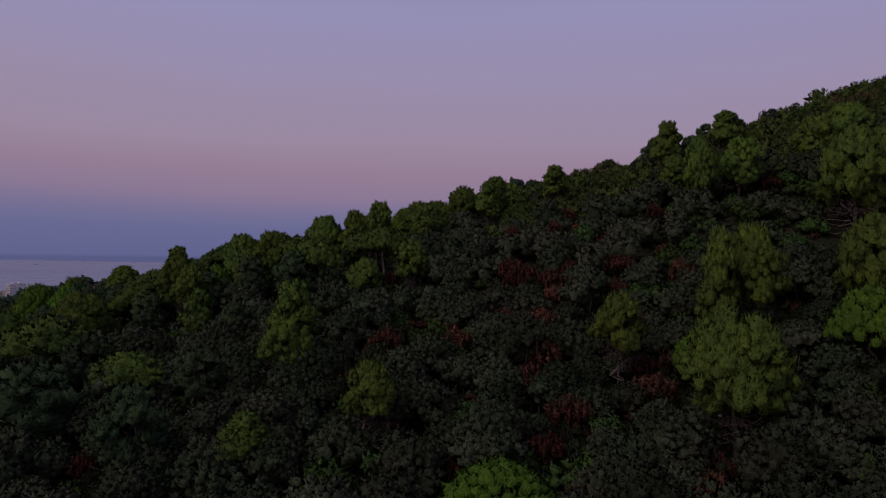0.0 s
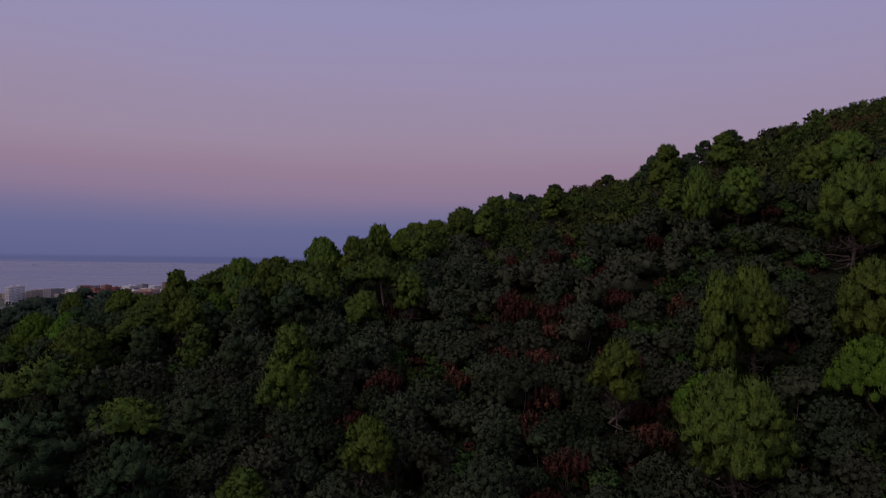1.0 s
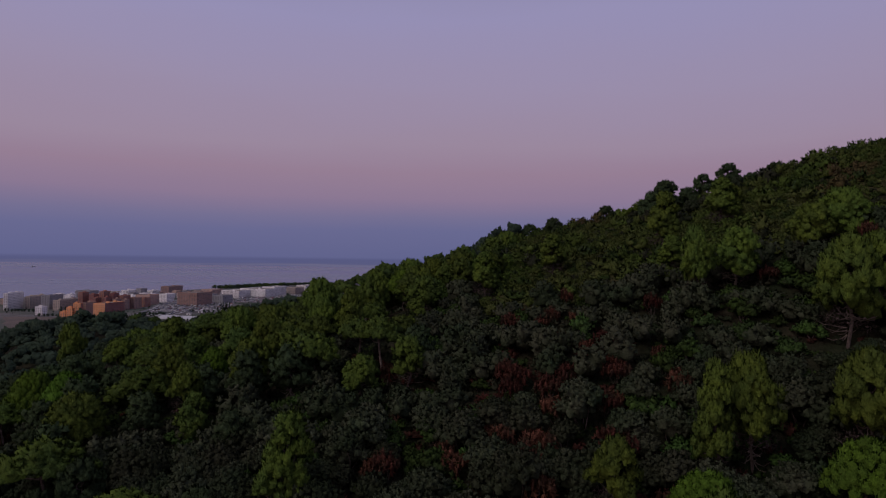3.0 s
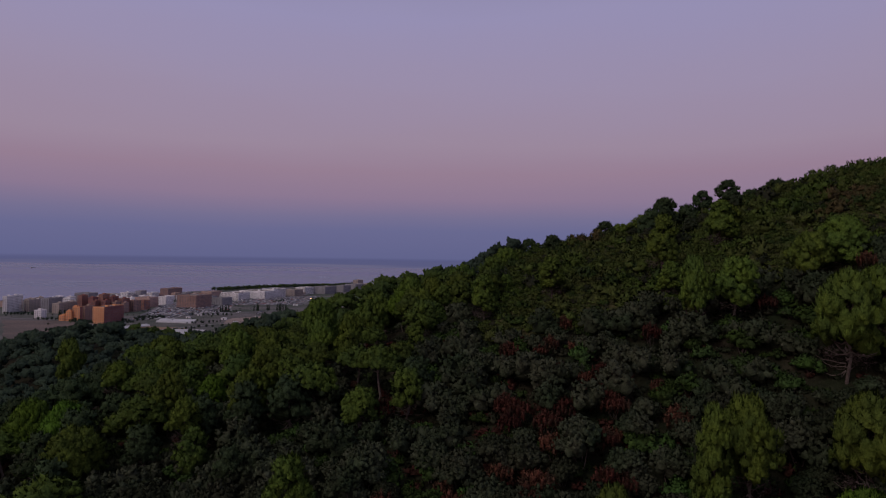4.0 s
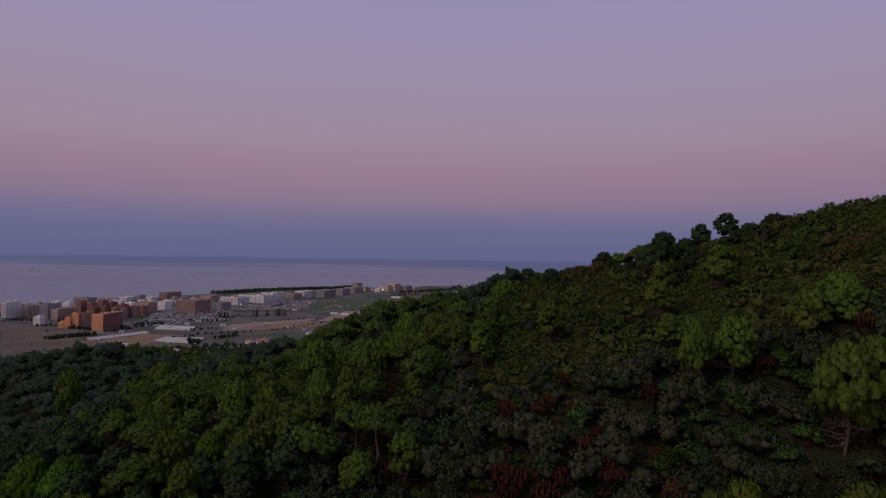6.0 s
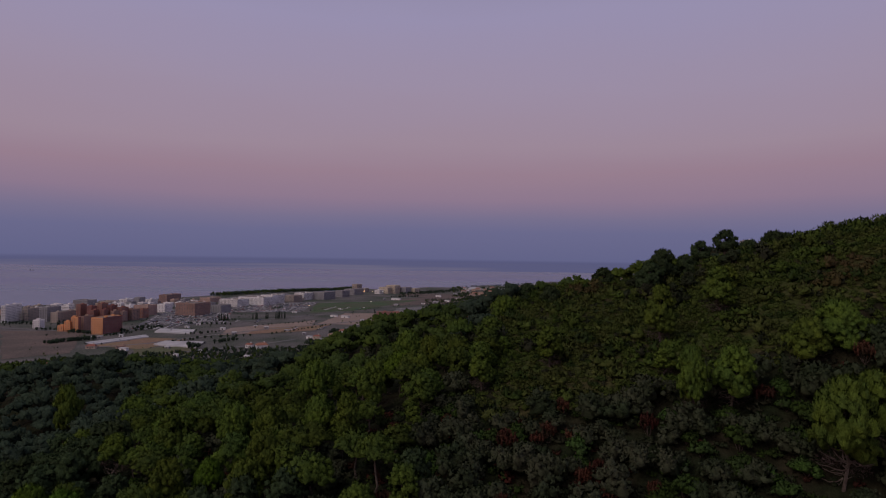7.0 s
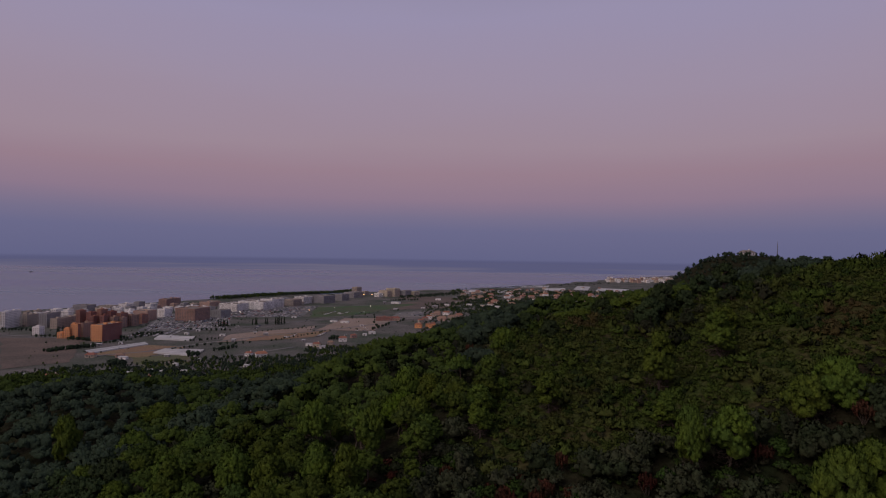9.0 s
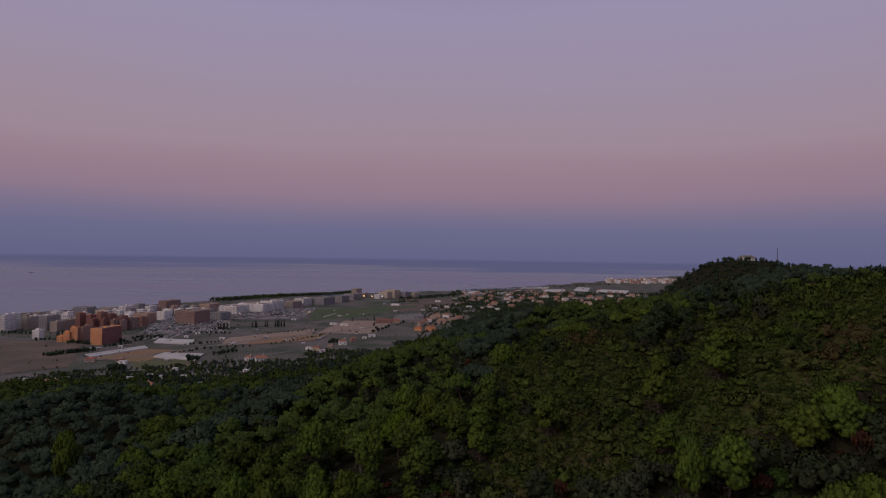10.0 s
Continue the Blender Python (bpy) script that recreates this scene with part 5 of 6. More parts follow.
# greenhouses
greenhouse((-440.3, 759.5), (-420.5, 738.4), (-391.3, 825.3), (-406.8, 846.4), 2)
greenhouse((-410.4, 882.4), (-423.0, 927.5), (-365.4, 918.2), (-351.8, 870.1), 4)
greenhouse((-349.8, 750.1), (-350.8, 786.1), (-298.9, 782.8), (-289.5, 728.8), 4)
greenhouse((620.9, 2431.7), (694.6, 2653.4), (807.3, 2595.8), (736.6, 2389.1), 4)
greenhouse((557.6, 2534.0), (639.6, 2824.6), (691.0, 2788.4), (599.6, 2464.8), 3)
greenhouse((349.3, 2649.0), (382.3, 2801.8), (510.8, 2837.2), (478.4, 2684.4), 3)
greenhouse((203.4, 2229.6), (229.6, 2373.5), (293.4, 2391.2), (271.7, 2247.3), 3)
greenhouse((408.7, 2417.7), (449.4, 2588.5), (538.3, 2612.1), (503.3, 2441.2), 3)
greenhouse((98.4, 2239.1), (120.2, 2386.1), (206.0, 2406.6), (189.4, 2259.7), 3)

# parked cars in rows
M_PAINT = bpy.data.materials.new("car_paint")
M_PAINT.use_nodes = True
pt = M_PAINT.node_tree
pin = pt.nodes["Principled BSDF"]
pin.inputs["Roughness"].default_value = 0.35
oi = pt.nodes.new("ShaderNodeObjectInfo")
cr = pt.nodes.new("ShaderNodeValToRGB")
cr.color_ramp.interpolation = "CONSTANT"
cr.color_ramp.elements[0].color = (0.55, 0.55, 0.56, 1)
cr.color_ramp.elements[1].color = (0.03, 0.03, 0.035, 1)
cr.color_ramp.elements[1].position = 0.8
for pos, col in ((0.35, (0.3, 0.31, 0.33, 1)), (0.5, (0.1, 0.1, 0.11, 1)), (0.62, (0.25, 0.04, 0.03, 1)), (0.7, (0.04, 0.07, 0.16, 1))):
    cr.color_ramp.elements.new(pos).color = col
pt.links.new(oi.outputs["Random"], cr.inputs[0])
pt.links.new(cr.outputs[0], pin.inputs["Base Color"])


def car_mesh():
    prof = [(-2.1, 0.3), (-2.1, 0.85), (-1.2, 0.95), (1.2, 0.95), (2.05, 0.75), (2.1, 0.3)]
    V = [(x, s * 0.85, z) for s in (-1, 1) for x, z in prof]
    bm = bmesh.new()
    vs = [bm.verts.new(v) for v in V]
    bm.faces.new(vs[:6])
    bm.faces.new(vs[6:][::-1])
    for i in range(6):
        j = (i + 1) % 6
        bm.faces.new((vs[j], vs[i], vs[i + 6], vs[j + 6]))
    me = bpy.data.meshes.new("body")
    bm.to_mesh(me)
    bm.free()
    me.materials.append(M_PAINT)
    v, f = box_arrays(-1.3, 0.9, -0.75, 0.75, 0.9, 1.45)
    v[4:, 0] *= 0.75
    v[4:, 1] *= 0.85
    return me, mesh_of("cabin", v, f, [M_GLASS])


CAR_BODY, CAR_CABIN = car_mesh()
wheel_v, wheel_f = tube([(0, -0.1, 0), (0, 0.1, 0)], [0.32, 0.32], 8)
WHEEL = mesh_of("wheel", wheel_v, wheel_f, [M_ASPHALT])
first_car = None


def car(x, y, turn):
    global first_car
    m = pose(x, y, float(ground_z(x, y)) + 0.4, 0, 0, turn)
    if first_car:
        return copy_thing(first_car, m)
    root = thing("car", x, y, 0, turn, "parked car seen from far above", "car", "parked cars")
    root.matrix_basis = m
    part("body", CAR_BODY, None, root)
    part("cabin", CAR_CABIN, None, root)
    first_car = root
    return root


def car_rows(a, b, c, d, rows, cols, fill, seed):
    """Rows of cars between four corners."""
    g = random.Random(seed)
    a, b, c, d = (np.array(q, float) for q in (a, b, c, d))
    base = math.degrees(math.atan2(*(b - a)[::-1]))
    for i in range(rows):
        for j in range(cols):
            if g.random() > fill:
                continue
            u, v = (i + 0.5) / rows, (j + 0.5 + g.uniform(-0.2, 0.2)) / cols
            p = (a * (1 - u) + d * u) * (1 - v) + (b * (1 - u) + c * u) * v
            car(p[0], p[1], base + 90 + g.uniform(-6, 6))


car_rows((-482.5, 1002.8), (-566.5, 1273.2), (-452.3, 1341.7), (-363.5, 1032.2), 10, 13, 0.75, 1)
car_rows((-431.9, 1281.6), (-463.9, 1446.7), (-307.7, 1533.0), (-302.3, 1299.0), 12, 14, 0.75, 2)
car_rows((-156.1, 959.2), (-134.9, 1070.1), (-97.0, 1087.9), (-113.9, 977.0), 3, 8, 0.5, 3)
car_rows((-91.7, 1243.9), (-94.8, 1370.0), (-34.6, 1390.7), (-38.5, 1237.7), 4, 6, 0.6, 4)
car_rows((-362.9, 1017.2), (-371.4, 1068.2), (-304.9, 1112.9), (-294.6, 1040.9), 2, 10, 0.6, 5)

# the fuller rows behind, too many to count
M_PAINT_MANY = M_PAINT.copy()
M_PAINT_MANY.name = "car_paint_of_many"
mt = M_PAINT_MANY.node_tree
ramp_many = [n for n in mt.nodes if n.type == "VALTORGB"][0]
mt.links.new(mt.nodes.new("ShaderNodeNewGeometry").outputs["Random Per Island"], ramp_many.inputs[0])


def many_cars(quads, seed):
    g = random.Random(seed)
    V, F, at = [], [], 0
    cv = np.array([v.co[:] for v in CAR_BODY.vertices])
    top, tf = box_arrays(-1.2, 0.8, -0.7, 0.7, 0.9, 1.45)
    top[4:, 0] *= 0.75
    low, lf = box_arrays(-2.1, 2.1, -0.85, 0.85, 0.3, 0.93)
    for a, b, c, d, rows, cols in quads:
        a, b, c, d = (np.array(q, float) for q in (a, b, c, d))
        th = math.atan2(*(b - a)[::-1]) + math.pi / 2
        R = np.array(((math.cos(th), math.sin(th), 0), (-math.sin(th), math.cos(th), 0), (0, 0, 1)))
        for i in range(rows):
            for j in range(cols):
                if g.random() < 0.3:
                    continue
                u, v = (i + 0.5) / rows, (j + 0.5 + g.uniform(-0.2, 0.2)) / cols
                p = (a * (1 - u) + d * u) * (1 - v) + (b * (1 - u) + c * u) * v
                for bv, bf in ((low, lf), (top, tf)):
                    V.append(bv @ R + np.array((p[0], p[1], float(ground_z(p[0], p[1])) + 0.45)))
                    F.append(bf + at)
                    at += len(bv)
    me = mesh_of("parked_cars", np.concatenate(V), np.concatenate(F), [M_PAINT_MANY])
    tagged(new("parked_cars", me), "close rows of parked cars on asphalt", "cars", kind="stuff")


many_cars([
    ((-478.3, 984.7), (-575.4, 1285.3), (-456.7, 1365.7), (-355.4, 1017.2), 19, 22),
    ((-427.4, 1254.5), (-474.2, 1461.8), (-304.2, 1551.0), (-293.1, 1274.9), 22, 20),
    ((-463.1, 894.6), (-479.9, 969.7), (-416.8, 1011.4), (-402.9, 936.4), 6, 14),
    ((-266.3, 1328.8), (-256.1, 1406.8), (-152.7, 1412.3), (-168.8, 1334.3), 3, 14),
    ((-249.3, 911.6), (-243.3, 953.6), (-163.6, 1004.2), (-166.7, 944.2), 2, 16),
], 6)

# broad-leaved trees and hedges on the plain, poplars, and the pines along the shore
PLAIN_TREE = [knobs(61, 6.5, 3.0, 9, 10, 0.5), knobs(62, 5.5, 3.2, 9, 10, 0.5), knobs(63, 7.5, 2.6, 9, 10, 0.5)]
TREES = [rigid("tree", [("trunk", tube([(0, 0, -1), (0, 0, 1.5), (0.1, 0, 3)], [0.25, 0.2, 0.12], 5), [M_BARK], None), ("crown", t, [M_DARKWOOD], None)]) for t in PLAIN_TREE]
POPLAR = rigid("poplar", [("trunk", tube([(0, 0, -1), (0, 0, 2), (0, 0, 6)], [0.25, 0.2, 0.1], 5), [M_BARK], None),
                          ("crown", foliage(np.random.default_rng(9), [(0.3 * math.cos(k * 2), 0.3 * math.sin(k * 2), 2 + k * 1.25, 1.3 - 0.09 * k, 1.3 - 0.09 * k, 1.5) for k in range(9)], 14, 0.7, 0.2, 0.9), [M_DARKWOOD], None)])


def tree(x, y, s=1.0):
    k = int(abs(x * 3 + y)) % 3
    plant("t%d" % k, "tree", TREES[k], stand(x, y, s, x), "dark broad-leaved tree on the plain", "tree", "trees on the plain")


def poplar(x, y, s=1.0):
    plant("pop", "poplar", POPLAR, stand(x, y, s, x, 0, 1.5), "slender dark poplar beside the fields", "poplar", "poplars on the plain")


def tree_line(a, b, n, size, seed):
    g = random.Random(seed)
    for k in range(n):
        f = (k + 0.5) / n
        tree(a[0] + (b[0] - a[0]) * f + g.uniform(-2, 2), a[1] + (b[1] - a[1]) * f + g.uniform(-2, 2), size * g.uniform(0.75, 1.2))


# sheds and vans on the plain
shed(-355.6, 558.0, 11.4, 5.1, 2.4, -6, M_CREAM)
shed(-359.2, 597.1, 2.8, 3, 2.4, -14, M_WHITE)
shed(-335.1, 581.9, 3.2, 3, 2.4, 10, M_WHITE)
shed(-305.1, 572.8, 7.4, 3.3, 2.4, -11, M_GREY)
shed(-299.8, 596.8, 6.6, 3, 2.4, 11, M_WHITE)
shed(-363.1, 705.1, 10.5, 4.7, 2.6, -12, M_WHITE)
shed(-431.8, 831.5, 4.6, 3, 2.4, 4, M_WHITE)
shed(-453.8, 801.6, 6.7, 3.0, 3.0, 3, M_GREY)
shed(-450.9, 813.6, 6.0, 3, 2.4, 13, M_GREY)
shed(-284.4, 662.7, 5.5, 3, 2.4, -19, M_WHITE)
shed(-271.1, 695.7, 5.8, 3, 2.4, -23, M_WHITE)
shed(-331.1, 936.0, 7.8, 3.5, 2.6, -5, M_WHITE)
shed(-295.6, 881.8, 6.5, 3, 2.5, 6, M_GREY)
shed(-217.5, 551.3, 9.2, 4.1, 2.4, 7, M_WHITE)
shed(-208.1, 560.3, 8.3, 3.7, 2.4, 12, M_WHITE)
shed(-268.9, 950.7, 7.0, 3.2, 3.5, 2, M_GREY)
shed(-291.0, 968.8, 5.4, 3, 2.7, 11, M_CREAM)
shed(-292.3, 869.8, 4.0, 3, 2.4, 11, M_GREY)
shed(-202.7, 1175.5, 13.1, 5.9, 3.3, -14, M_WHITE)
shed(-178.2, 1157.3, 15.0, 6.8, 3.2, -17, M_WHITE)
shed(-138.4, 1097.1, 6.1, 3, 2.4, 10, M_WHITE)
shed(-149.3, 1661.3, 7.7, 3.5, 4.6, 11, M_GREY)
shed(-118.8, 1664.1, 24.7, 11.1, 4.6, -19, M_WHITE)
shed(-40.3, 1501.7, 8.3, 3.8, 2.8, -8, M_WHITE)
shed(-153.8, 809.1, 7.5, 3.4, 3.0, 14, M_WHITE)
shed(-176.7, 836.3, 9.3, 4.2, 3.1, -20, M_WHITE)
shed(-107.4, 983.0, 10.9, 4.9, 3.6, 11, M_WHITE)
shed(-116.6, 962.0, 6.2, 3, 2.7, -12, M_WHITE)
shed(-204.1, 650.3, 5.4, 3, 2.4, -20, M_WHITE)
shed(-22.0, 562.1, 6.3, 3, 2.4, -5, M_GREY)
shed(-29.8, 562.1, 5.2, 3, 2.4, -3, M_WHITE)
shed(-195.2, 884.4, 4.9, 3, 2.5, -8, M_GREY)
shed(-221.7, 1355.6, 6.3, 3, 2.5, -17, M_WHITE)
shed(-230.5, 920.5, 4.3, 3, 2.4, 3, M_WHITE)
shed(-299.0, 1259.9, 9.3, 4.2, 2.4, -18, M_WHITE)
shed(-391.9, 951.3, 7.1, 3.2, 2.6, -23, M_WHITE)
shed(-392.2, 996.3, 6.5, 3, 2.8, 5, M_WHITE)
shed(-321.8, 725.9, 6.7, 3.0, 2.4, -20, M_GREY)
shed(-290.5, 617.7, 5.2, 3, 2.4, 13, M_WHITE)
shed(-273.6, 605.7, 5.6, 3, 2.4, -19, M_WHITE)
shed(-253.8, 611.6, 5.7, 3, 2.4, 4, M_WHITE)
shed(-395.5, 588.2, 4.4, 3, 2.4, 10, M_WHITE)
shed(-398.5, 573.2, 3.7, 3, 2.4, 10, M_CREAM)
shed(-10.0, 1531.6, 14.2, 6.4, 4.3, -7, M_GREY)
shed(19.0, 1585.4, 11.8, 5.3, 4.4, -17, M_WHITE)
shed(50.8, 1669.3, 12.4, 5.6, 4.6, -10, M_CREAM)
shed(-3.8, 1804.6, 15.1, 6.8, 5.0, -25, M_WHITE)
shed(48.3, 1885.3, 14.0, 6.3, 5.2, -16, M_GREY)
shed(77.1, 1573.1, 13.1, 5.9, 4.4, -14, M_WHITE)
shed(107.5, 1489.0, 13.8, 6.2, 5.5, -13, M_CREAM)
shed(135.8, 1422.8, 11.9, 5.3, 5.3, -21, M_WHITE)
shed(-103.7, 1457.0, 10.8, 4.9, 4.1, -24, M_GREY)

# trees and hedges among them
tree_line((-530.4, 873.9), (-486.2, 855.7), 14, 0.8, 30)
tree_line((-463.5, 822.6), (-438.4, 873.5), 14, 0.6, 31)
tree_line((-463.2, 927.6), (-432.8, 954.5), 14, 0.8, 32)
tree_line((-697.0, 973.8), (-639.1, 967.5), 10, 0.7, 33)
tree_line((-589.1, 892.2), (-551.7, 898.1), 8, 0.7, 34)
tree_line((-354.5, 657.1), (-336.7, 660.0), 6, 1.25, 35)
tree_line((-298.3, 725.8), (-289.7, 737.8), 4, 1.2, 36)
tree_line((-286.1, 773.8), (-267.9, 815.7), 7, 0.9, 37)
tree_line((-341.1, 777.0), (-322.0, 810.0), 6, 0.6, 38)
tree_line((-358.4, 861.1), (-320.2, 903.0), 9, 0.6, 39)
tree_line((-163.9, 905.2), (-148.2, 911.1), 4, 1.1, 40)
tree_line((-228.1, 650.5), (-206.8, 668.4), 7, 0.9, 41)
tree_line((-371.8, 645.1), (-356.1, 660.1), 6, 0.5, 42)
tree_line((-368.0, 1341.3), (-350.1, 1368.2), 5, 0.9, 43)
tree_line((-382.5, 1902.4), (-327.0, 1992.1), 8, 0.8, 44)
tree_line((-142.4, 1763.2), (-61.9, 1795.9), 12, 1.1, 45)
tree_line((-144.1, 1334.2), (-111.1, 1079.0), 5, 0.8, 46)
tree_line((-484.2, 1035.8), (-412.0, 1071.4), 8, 0.4, 47)
tree_line((-488.7, 1110.8), (-428.8, 1170.5), 8, 0.4, 48)
tree_line((-419.3, 1308.5), (-328.4, 1383.1), 8, 0.4, 49)
tree_line((-281.7, 587.7), (-264.9, 617.6), 8, 0.9, 50)
tree_line((-365.7, 588.1), (-348.6, 615.0), 7, 0.6, 51)
tree_line((-116.3, 1037.0), (-90.1, 1126.9), 8, 0.9, 52)
tree_line((-81.7, 1153.9), (-49.3, 1276.7), 8, 0.8, 53)

g = random.Random(21)
for x, y, n, s in ((-382, 1062, 5, 1.0), (-335, 1101, 3, 1.0), (-315, 1113, 2, 0.9), (-298, 1116, 5, 1.05), (-574, 920, 6, 0.9), (-560, 925, 5, 0.9)):
    for k in range(n):
        poplar(x + k * 3.2 + g.uniform(-1, 1), y + k * 1.5 + g.uniform(-2, 2), s * g.uniform(0.85, 1.1))
tree_line((-242, 879), (-180, 1019), 16, 0.55, 1)
tree_line((-479, 748), (-459, 796), 24, 0.8, 2)
tree_line((-485, 752), (-448, 802), 22, 0.8, 3)
tree_line((-505, 905), (-448, 884), 10, 0.8, 4)
tree_line((-445, 890), (-430, 960), 8, 0.7, 5)
tree_line((-420, 1010), (-340, 1010), 10, 0.7, 6)
tree_line((-352, 660), (-340, 670), 3, 1.0, 7)
tree_line((-300, 1000), (-215, 1075), 14, 0.5, 8)
tree_line((-260, 860), (-330, 820), 8, 0.7, 9)
tree_line((-395, 1060), (-360, 1085), 8, 0.6, 10)
shore, roughs, village_green = [], [], []
for k in range(620):
    f = g.random()
    shore.append((-640 + 320 * f + g.uniform(-22, 28), 1745 + 510 * f + g.uniform(-40, 40), g.uniform(0.9, 1.6), g.uniform(0, 6), g.randrange(2)))
for k in range(240):
    f = g.random()
    shore.append((-120 + 190 * f + g.uniform(-20, 20), 1900 + 260 * f + g.uniform(-60, 60), g.uniform(0.6, 1.0), g.uniform(0, 6), 1))
for k in range(200):
    f = g.random()
    shore.append((100 + 800 * f, 2480 + 700 * f + g.uniform(-90, 90), g.uniform(0.6, 1.0), g.uniform(0, 6), 1))
for k in range(7000):
    x, y = g.uniform(-480, 60), g.uniform(480, 920)
    hgt = float(ground_z(x, y)) - float(plain(x, y))
    if y < 880 + 0.64 * x + 120 * noise.noise((x * 0.01, y * 0.01, 2)) and hgt < 9 and y > 520 + 0.2 * x:
        roughs.append((x, y, g.uniform(0.35, 1.0), g.uniform(0, 6), g.choice((0, 1, 1))))
for k in range(3600):
    x, y = g.uniform(-40, 700), g.uniform(780, 1700)
    if abs(x) < 0.75 * y:
        village_green.append((x, y, g.uniform(0.45, 1.0), g.uniform(0, 6), g.choice((0, 1, 1))))
for k in range(8500):
    f = g.random()
    y = 900 + 1500 * f
    x = y * g.uniform(0.02, 0.36)
    if noise.noise((x * 0.012, y * 0.008, 6)) > (-0.3 if y < 1350 else -0.12) and x > float(shore_x(y)) + 90:
        village_green.append((x, y, g.uniform(0.6, 1.35), g.uniform(0, 6), g.choice((0, 1, 1))))
for k in range(260):
    x, y = g.uniform(-720, -360), g.uniform(900, 1500)
    if x > float(shore_x(y)) + 60:
        roughs.append((x, y, g.uniform(0.3, 0.6), g.uniform(0, 6), 1))
for k in range(900):
    x, y = g.uniform(-560, 60), g.uniform(640, 1500)
    if abs(x) < 0.74 * y and x > float(shore_x(y)) + 60:
        if noise.noise((x * 0.02, y * 0.012, 4)) > 0.12:
            roughs.append((x, y, g.uniform(0.2, 0.6), g.uniform(0, 6), g.choice((0, 1, 1))))
stamp("shore_trees", VERY_FAR, shore, [M_WOOD, M_DARKWOOD], "dark band of pines along the shore", "trees")
stamp("plain_shrubs", PLAIN_CLUMP, roughs, [M_WOOD, M_DARKWOOD], "scattered trees and shrubs below the wood", "trees")
stamp("village_trees", PLAIN_CLUMP, village_green, [M_WOOD, M_DARKWOOD], "trees between the houses of the village", "trees")


# the far white town along the shore
def far_block(x, y, w, d, h, turn, wall):
    z = float(ground_z(x, y))
    root = thing("far_building", x, y, z, turn, "pale far-off apartment building in the next town", "building", "buildings of the far town")
    part("wall", box_arrays(-w / 2, w / 2, -d / 2, d / 2, -3, h), [wall], root)
    part("roof", box_arrays(-w / 2 - 0.3, w / 2 + 0.3, -d / 2 - 0.3, d / 2 + 0.3, h, h + 0.8), [M_TILE2], root)
    rows = [boxes_in_row(w, max(2, int(w / 4)), 1.8, -d / 2 - 0.1, -d / 2 + 0.1, 1.2 + 3.3 * s, 2.6 + 3.3 * s) for s in range(int(h / 3.4))]
    if rows:
        tagged(part("glazing", tubes(rows), [M_GLASS], root), kind="stuff")


for k in range(125):
    f = g.random()
    far_block(960 + 470 * f + g.uniform(-60, 60), 3420 + 250 * f + g.uniform(-170, 230), g.uniform(8, 22), g.uniform(10, 16), g.uniform(7, 21), g.uniform(-25, 25), g.choice((M_CREAM, M_WHITE, M_WHITE, M_PINK)))
for k in range(70):
    f = g.random()
    x, y = 80 + 700 * f + g.uniform(-60, 60), 1500 + 1100 * g.random()
    if x > float(shore_x(y)) + 150 and x < 0.34 * y:
        house(x, y, g.uniform(9, 16), g.uniform(8, 11), g.uniform(3.5, 6.5), g.uniform(-40, 40), g.choice((M_CREAM, M_WHITE, M_PINK)), g.choice((M_TILE, M_TILE2)))


# lamps that are lit
def glow_material(name, colour, strength):
    m = bpy.data.materials.new(name)
    m.use_nodes = True
    p = m.node_tree.nodes["Principled BSDF"]
    p.inputs["Emission Color"].default_value = (*colour, 1)
    p.inputs["Emission Strength"].default_value = strength
    return m


M_LIT = glow_material("lit_sodium_lamp", (1.0, 0.5, 0.16), 6.0)
M_LIT_WHITE = glow_material("lit_white_lamp", (1.0, 0.85, 0.7), 5.0)


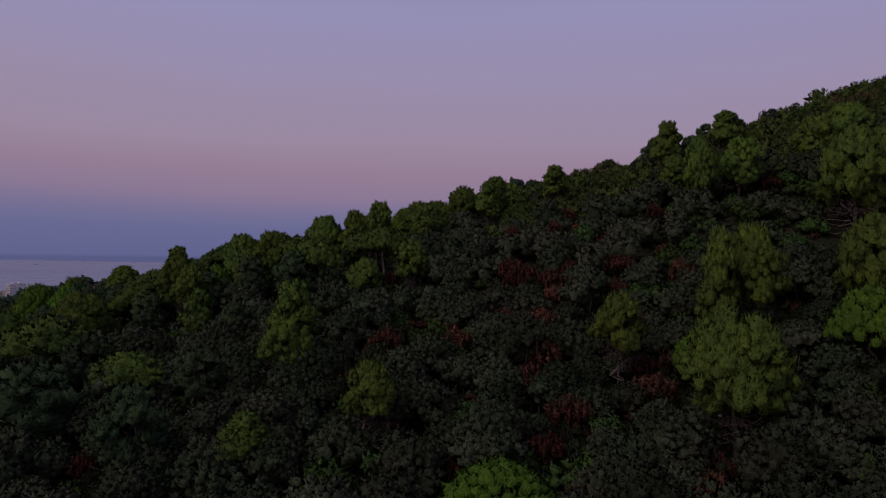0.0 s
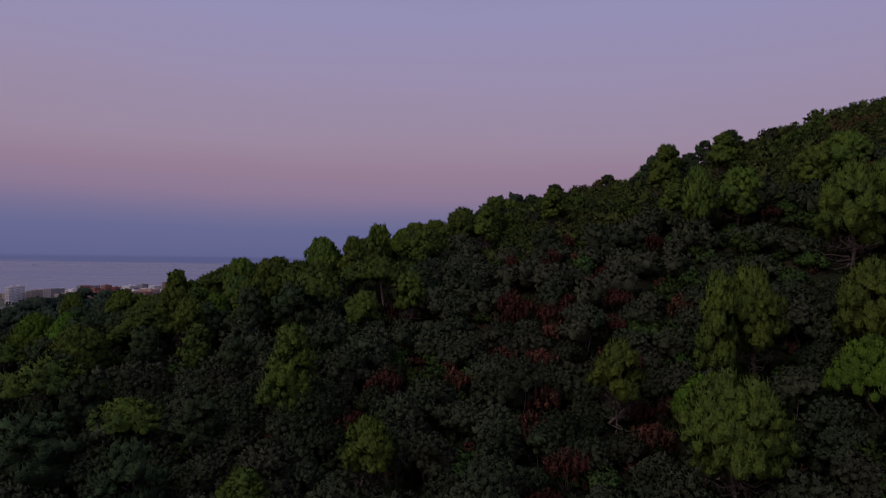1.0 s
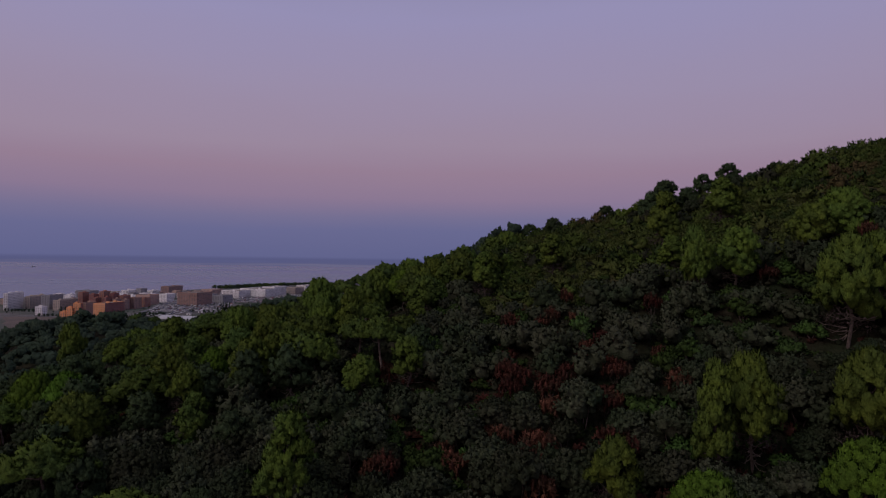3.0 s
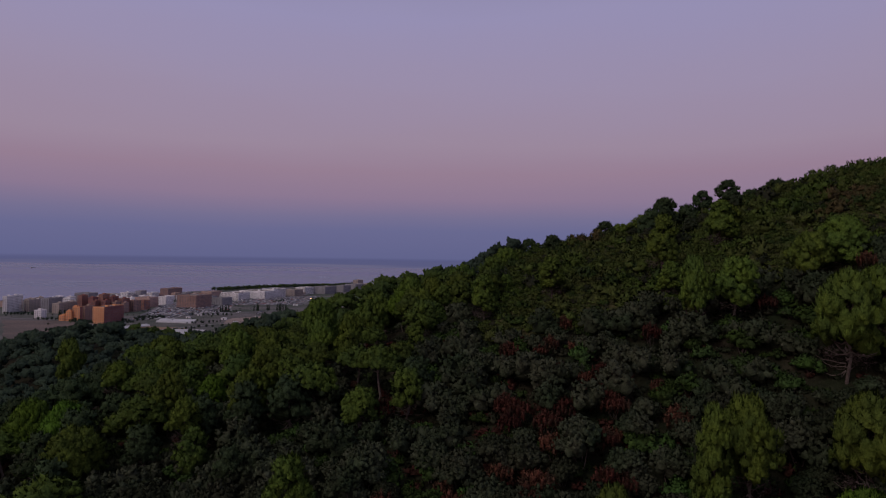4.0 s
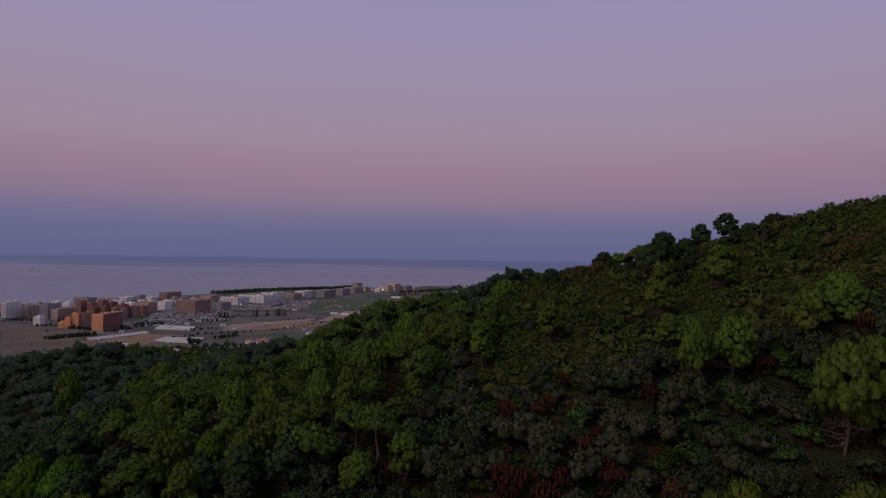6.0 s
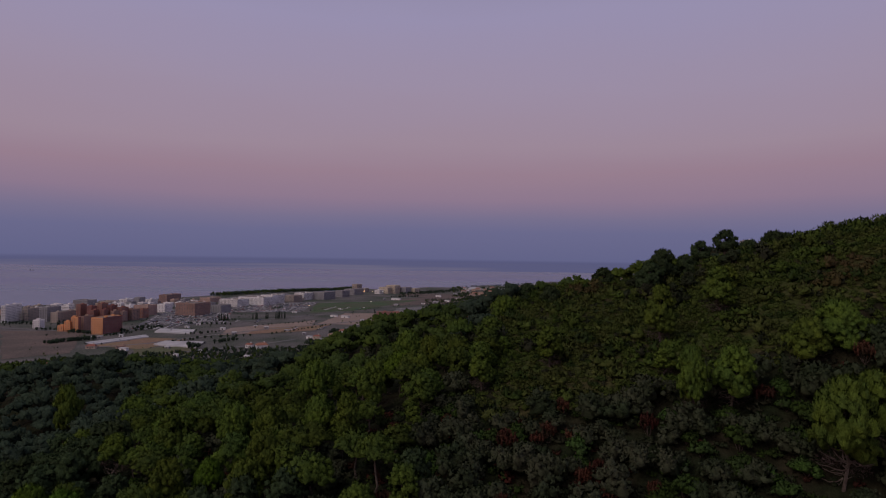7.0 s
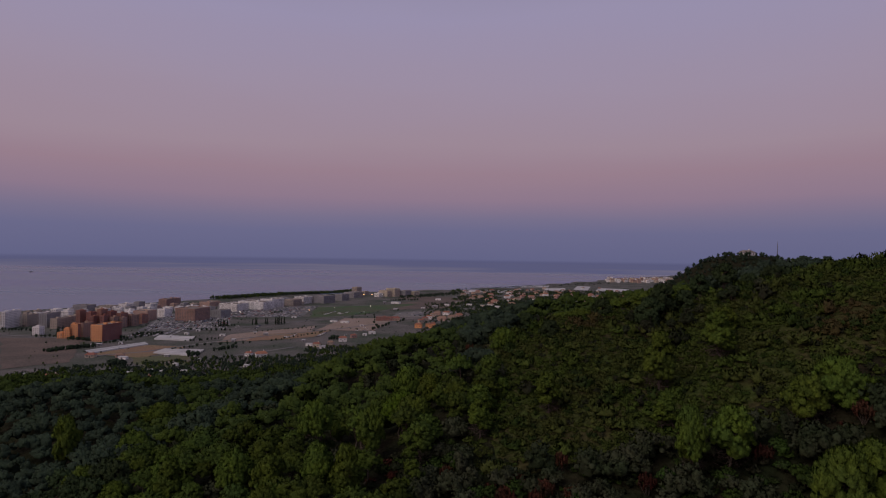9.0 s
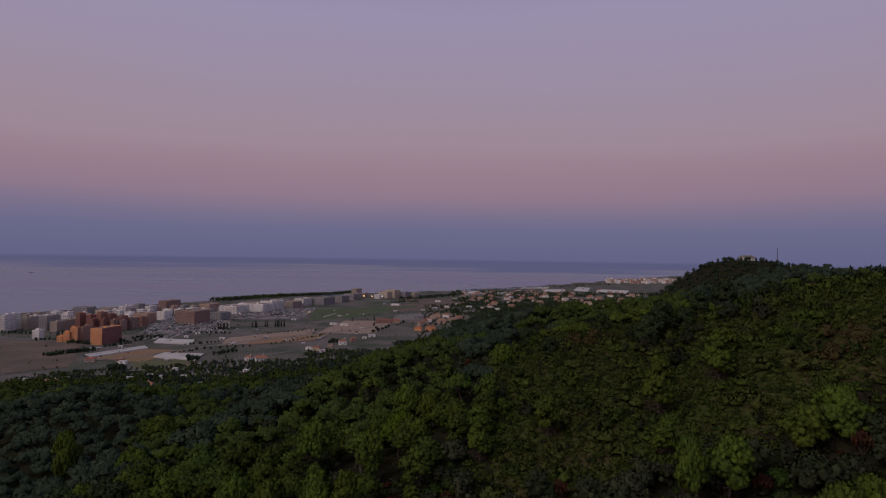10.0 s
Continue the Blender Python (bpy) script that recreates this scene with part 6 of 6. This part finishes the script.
def street_lamp(x, y, h, lit, size):
    root = thing("street_lamp", x, y, float(ground_z(x, y)), 0, "lit lamp on a steel pole, for streets and hotel lights", "street lamp", "street lamps")
    part("pole", tube([(0, 0, -0.5), (0, 0, h * 0.6), (0, 0, h)], [0.12, 0.1, 0.07], 6), [M_STEEL], root)
    v, f = ICO[1]
    part("lamp_head", (v * size * np.array((1, 1, 0.6)) + np.array((0, 0, h)), f), [lit], root, "glowing lamp head")


street_lamp(-287, 1350, 9, M_LIT, 0.9)
street_lamp(-241, 1407, 9, M_LIT_WHITE, 0.6)
street_lamp(-166, 1472, 9, M_LIT_WHITE, 0.6)
# the next three stand in for lit hotel lights; their poles are added
street_lamp(-235, 1895, 9, M_LIT, 1.5)
street_lamp(-210, 1900, 9, M_LIT, 1.5)
street_lamp(-178, 1905, 9, M_LIT_WHITE, 1.4)
street_lamp(-420, 1290, 9, M_LIT_WHITE, 0.7)


# the hill with the villa and the mast
house(302, 598, 12, 8, 3.4, 8, M_WHITE, M_ROOF)
mz = float(ground_z(333, 600))
mast = thing("radio_mast", 333, 600, mz, 0, "slender steel lattice radio mast on the hill top", "mast")
for k in range(3):
    th = k * 2.0944
    part("leg", tube([(0.6 * math.cos(th), 0.6 * math.sin(th), -1), (0.2 * math.cos(th), 0.2 * math.sin(th), 17)], [0.12, 0.09], 5), [M_STEEL], mast)
for k in range(8):
    for j in range(3):
        a, b = j * 2.0944, (j + 1) * 2.0944
        r0, r1 = 0.6 - 0.4 * k / 8.5, 0.6 - 0.4 * (k + 1) / 8.5
        part("brace", tube([(r0 * math.cos(a), r0 * math.sin(a), 2 * k), (r1 * math.cos(b), r1 * math.sin(b), 2 * k + 2)], [0.05, 0.05], 4), [M_STEEL], mast)
part("antenna", tube([(0, 0, 16.5), (0, 0, 20)], [0.08, 0.04], 5), [M_STEEL], mast)

# a small ship far out
ship = thing("ship", -2474, 3706, 0, 20, "small dark cargo ship far out at sea", "ship")
sv, sf = box_arrays(-11, 11, -2.4, 2.4, -1, 2.2)
sv[4:, 0] *= 1.15
part("hull", (sv, sf), [M_GREY], ship)
part("bridge", box_arrays(-9, -5, -2, 2, 2.2, 5.6), [M_GREY], ship)
part("hatch", box_arrays(-3, 8, -1.6, 1.6, 2.2, 3.0), [M_GREY], ship)
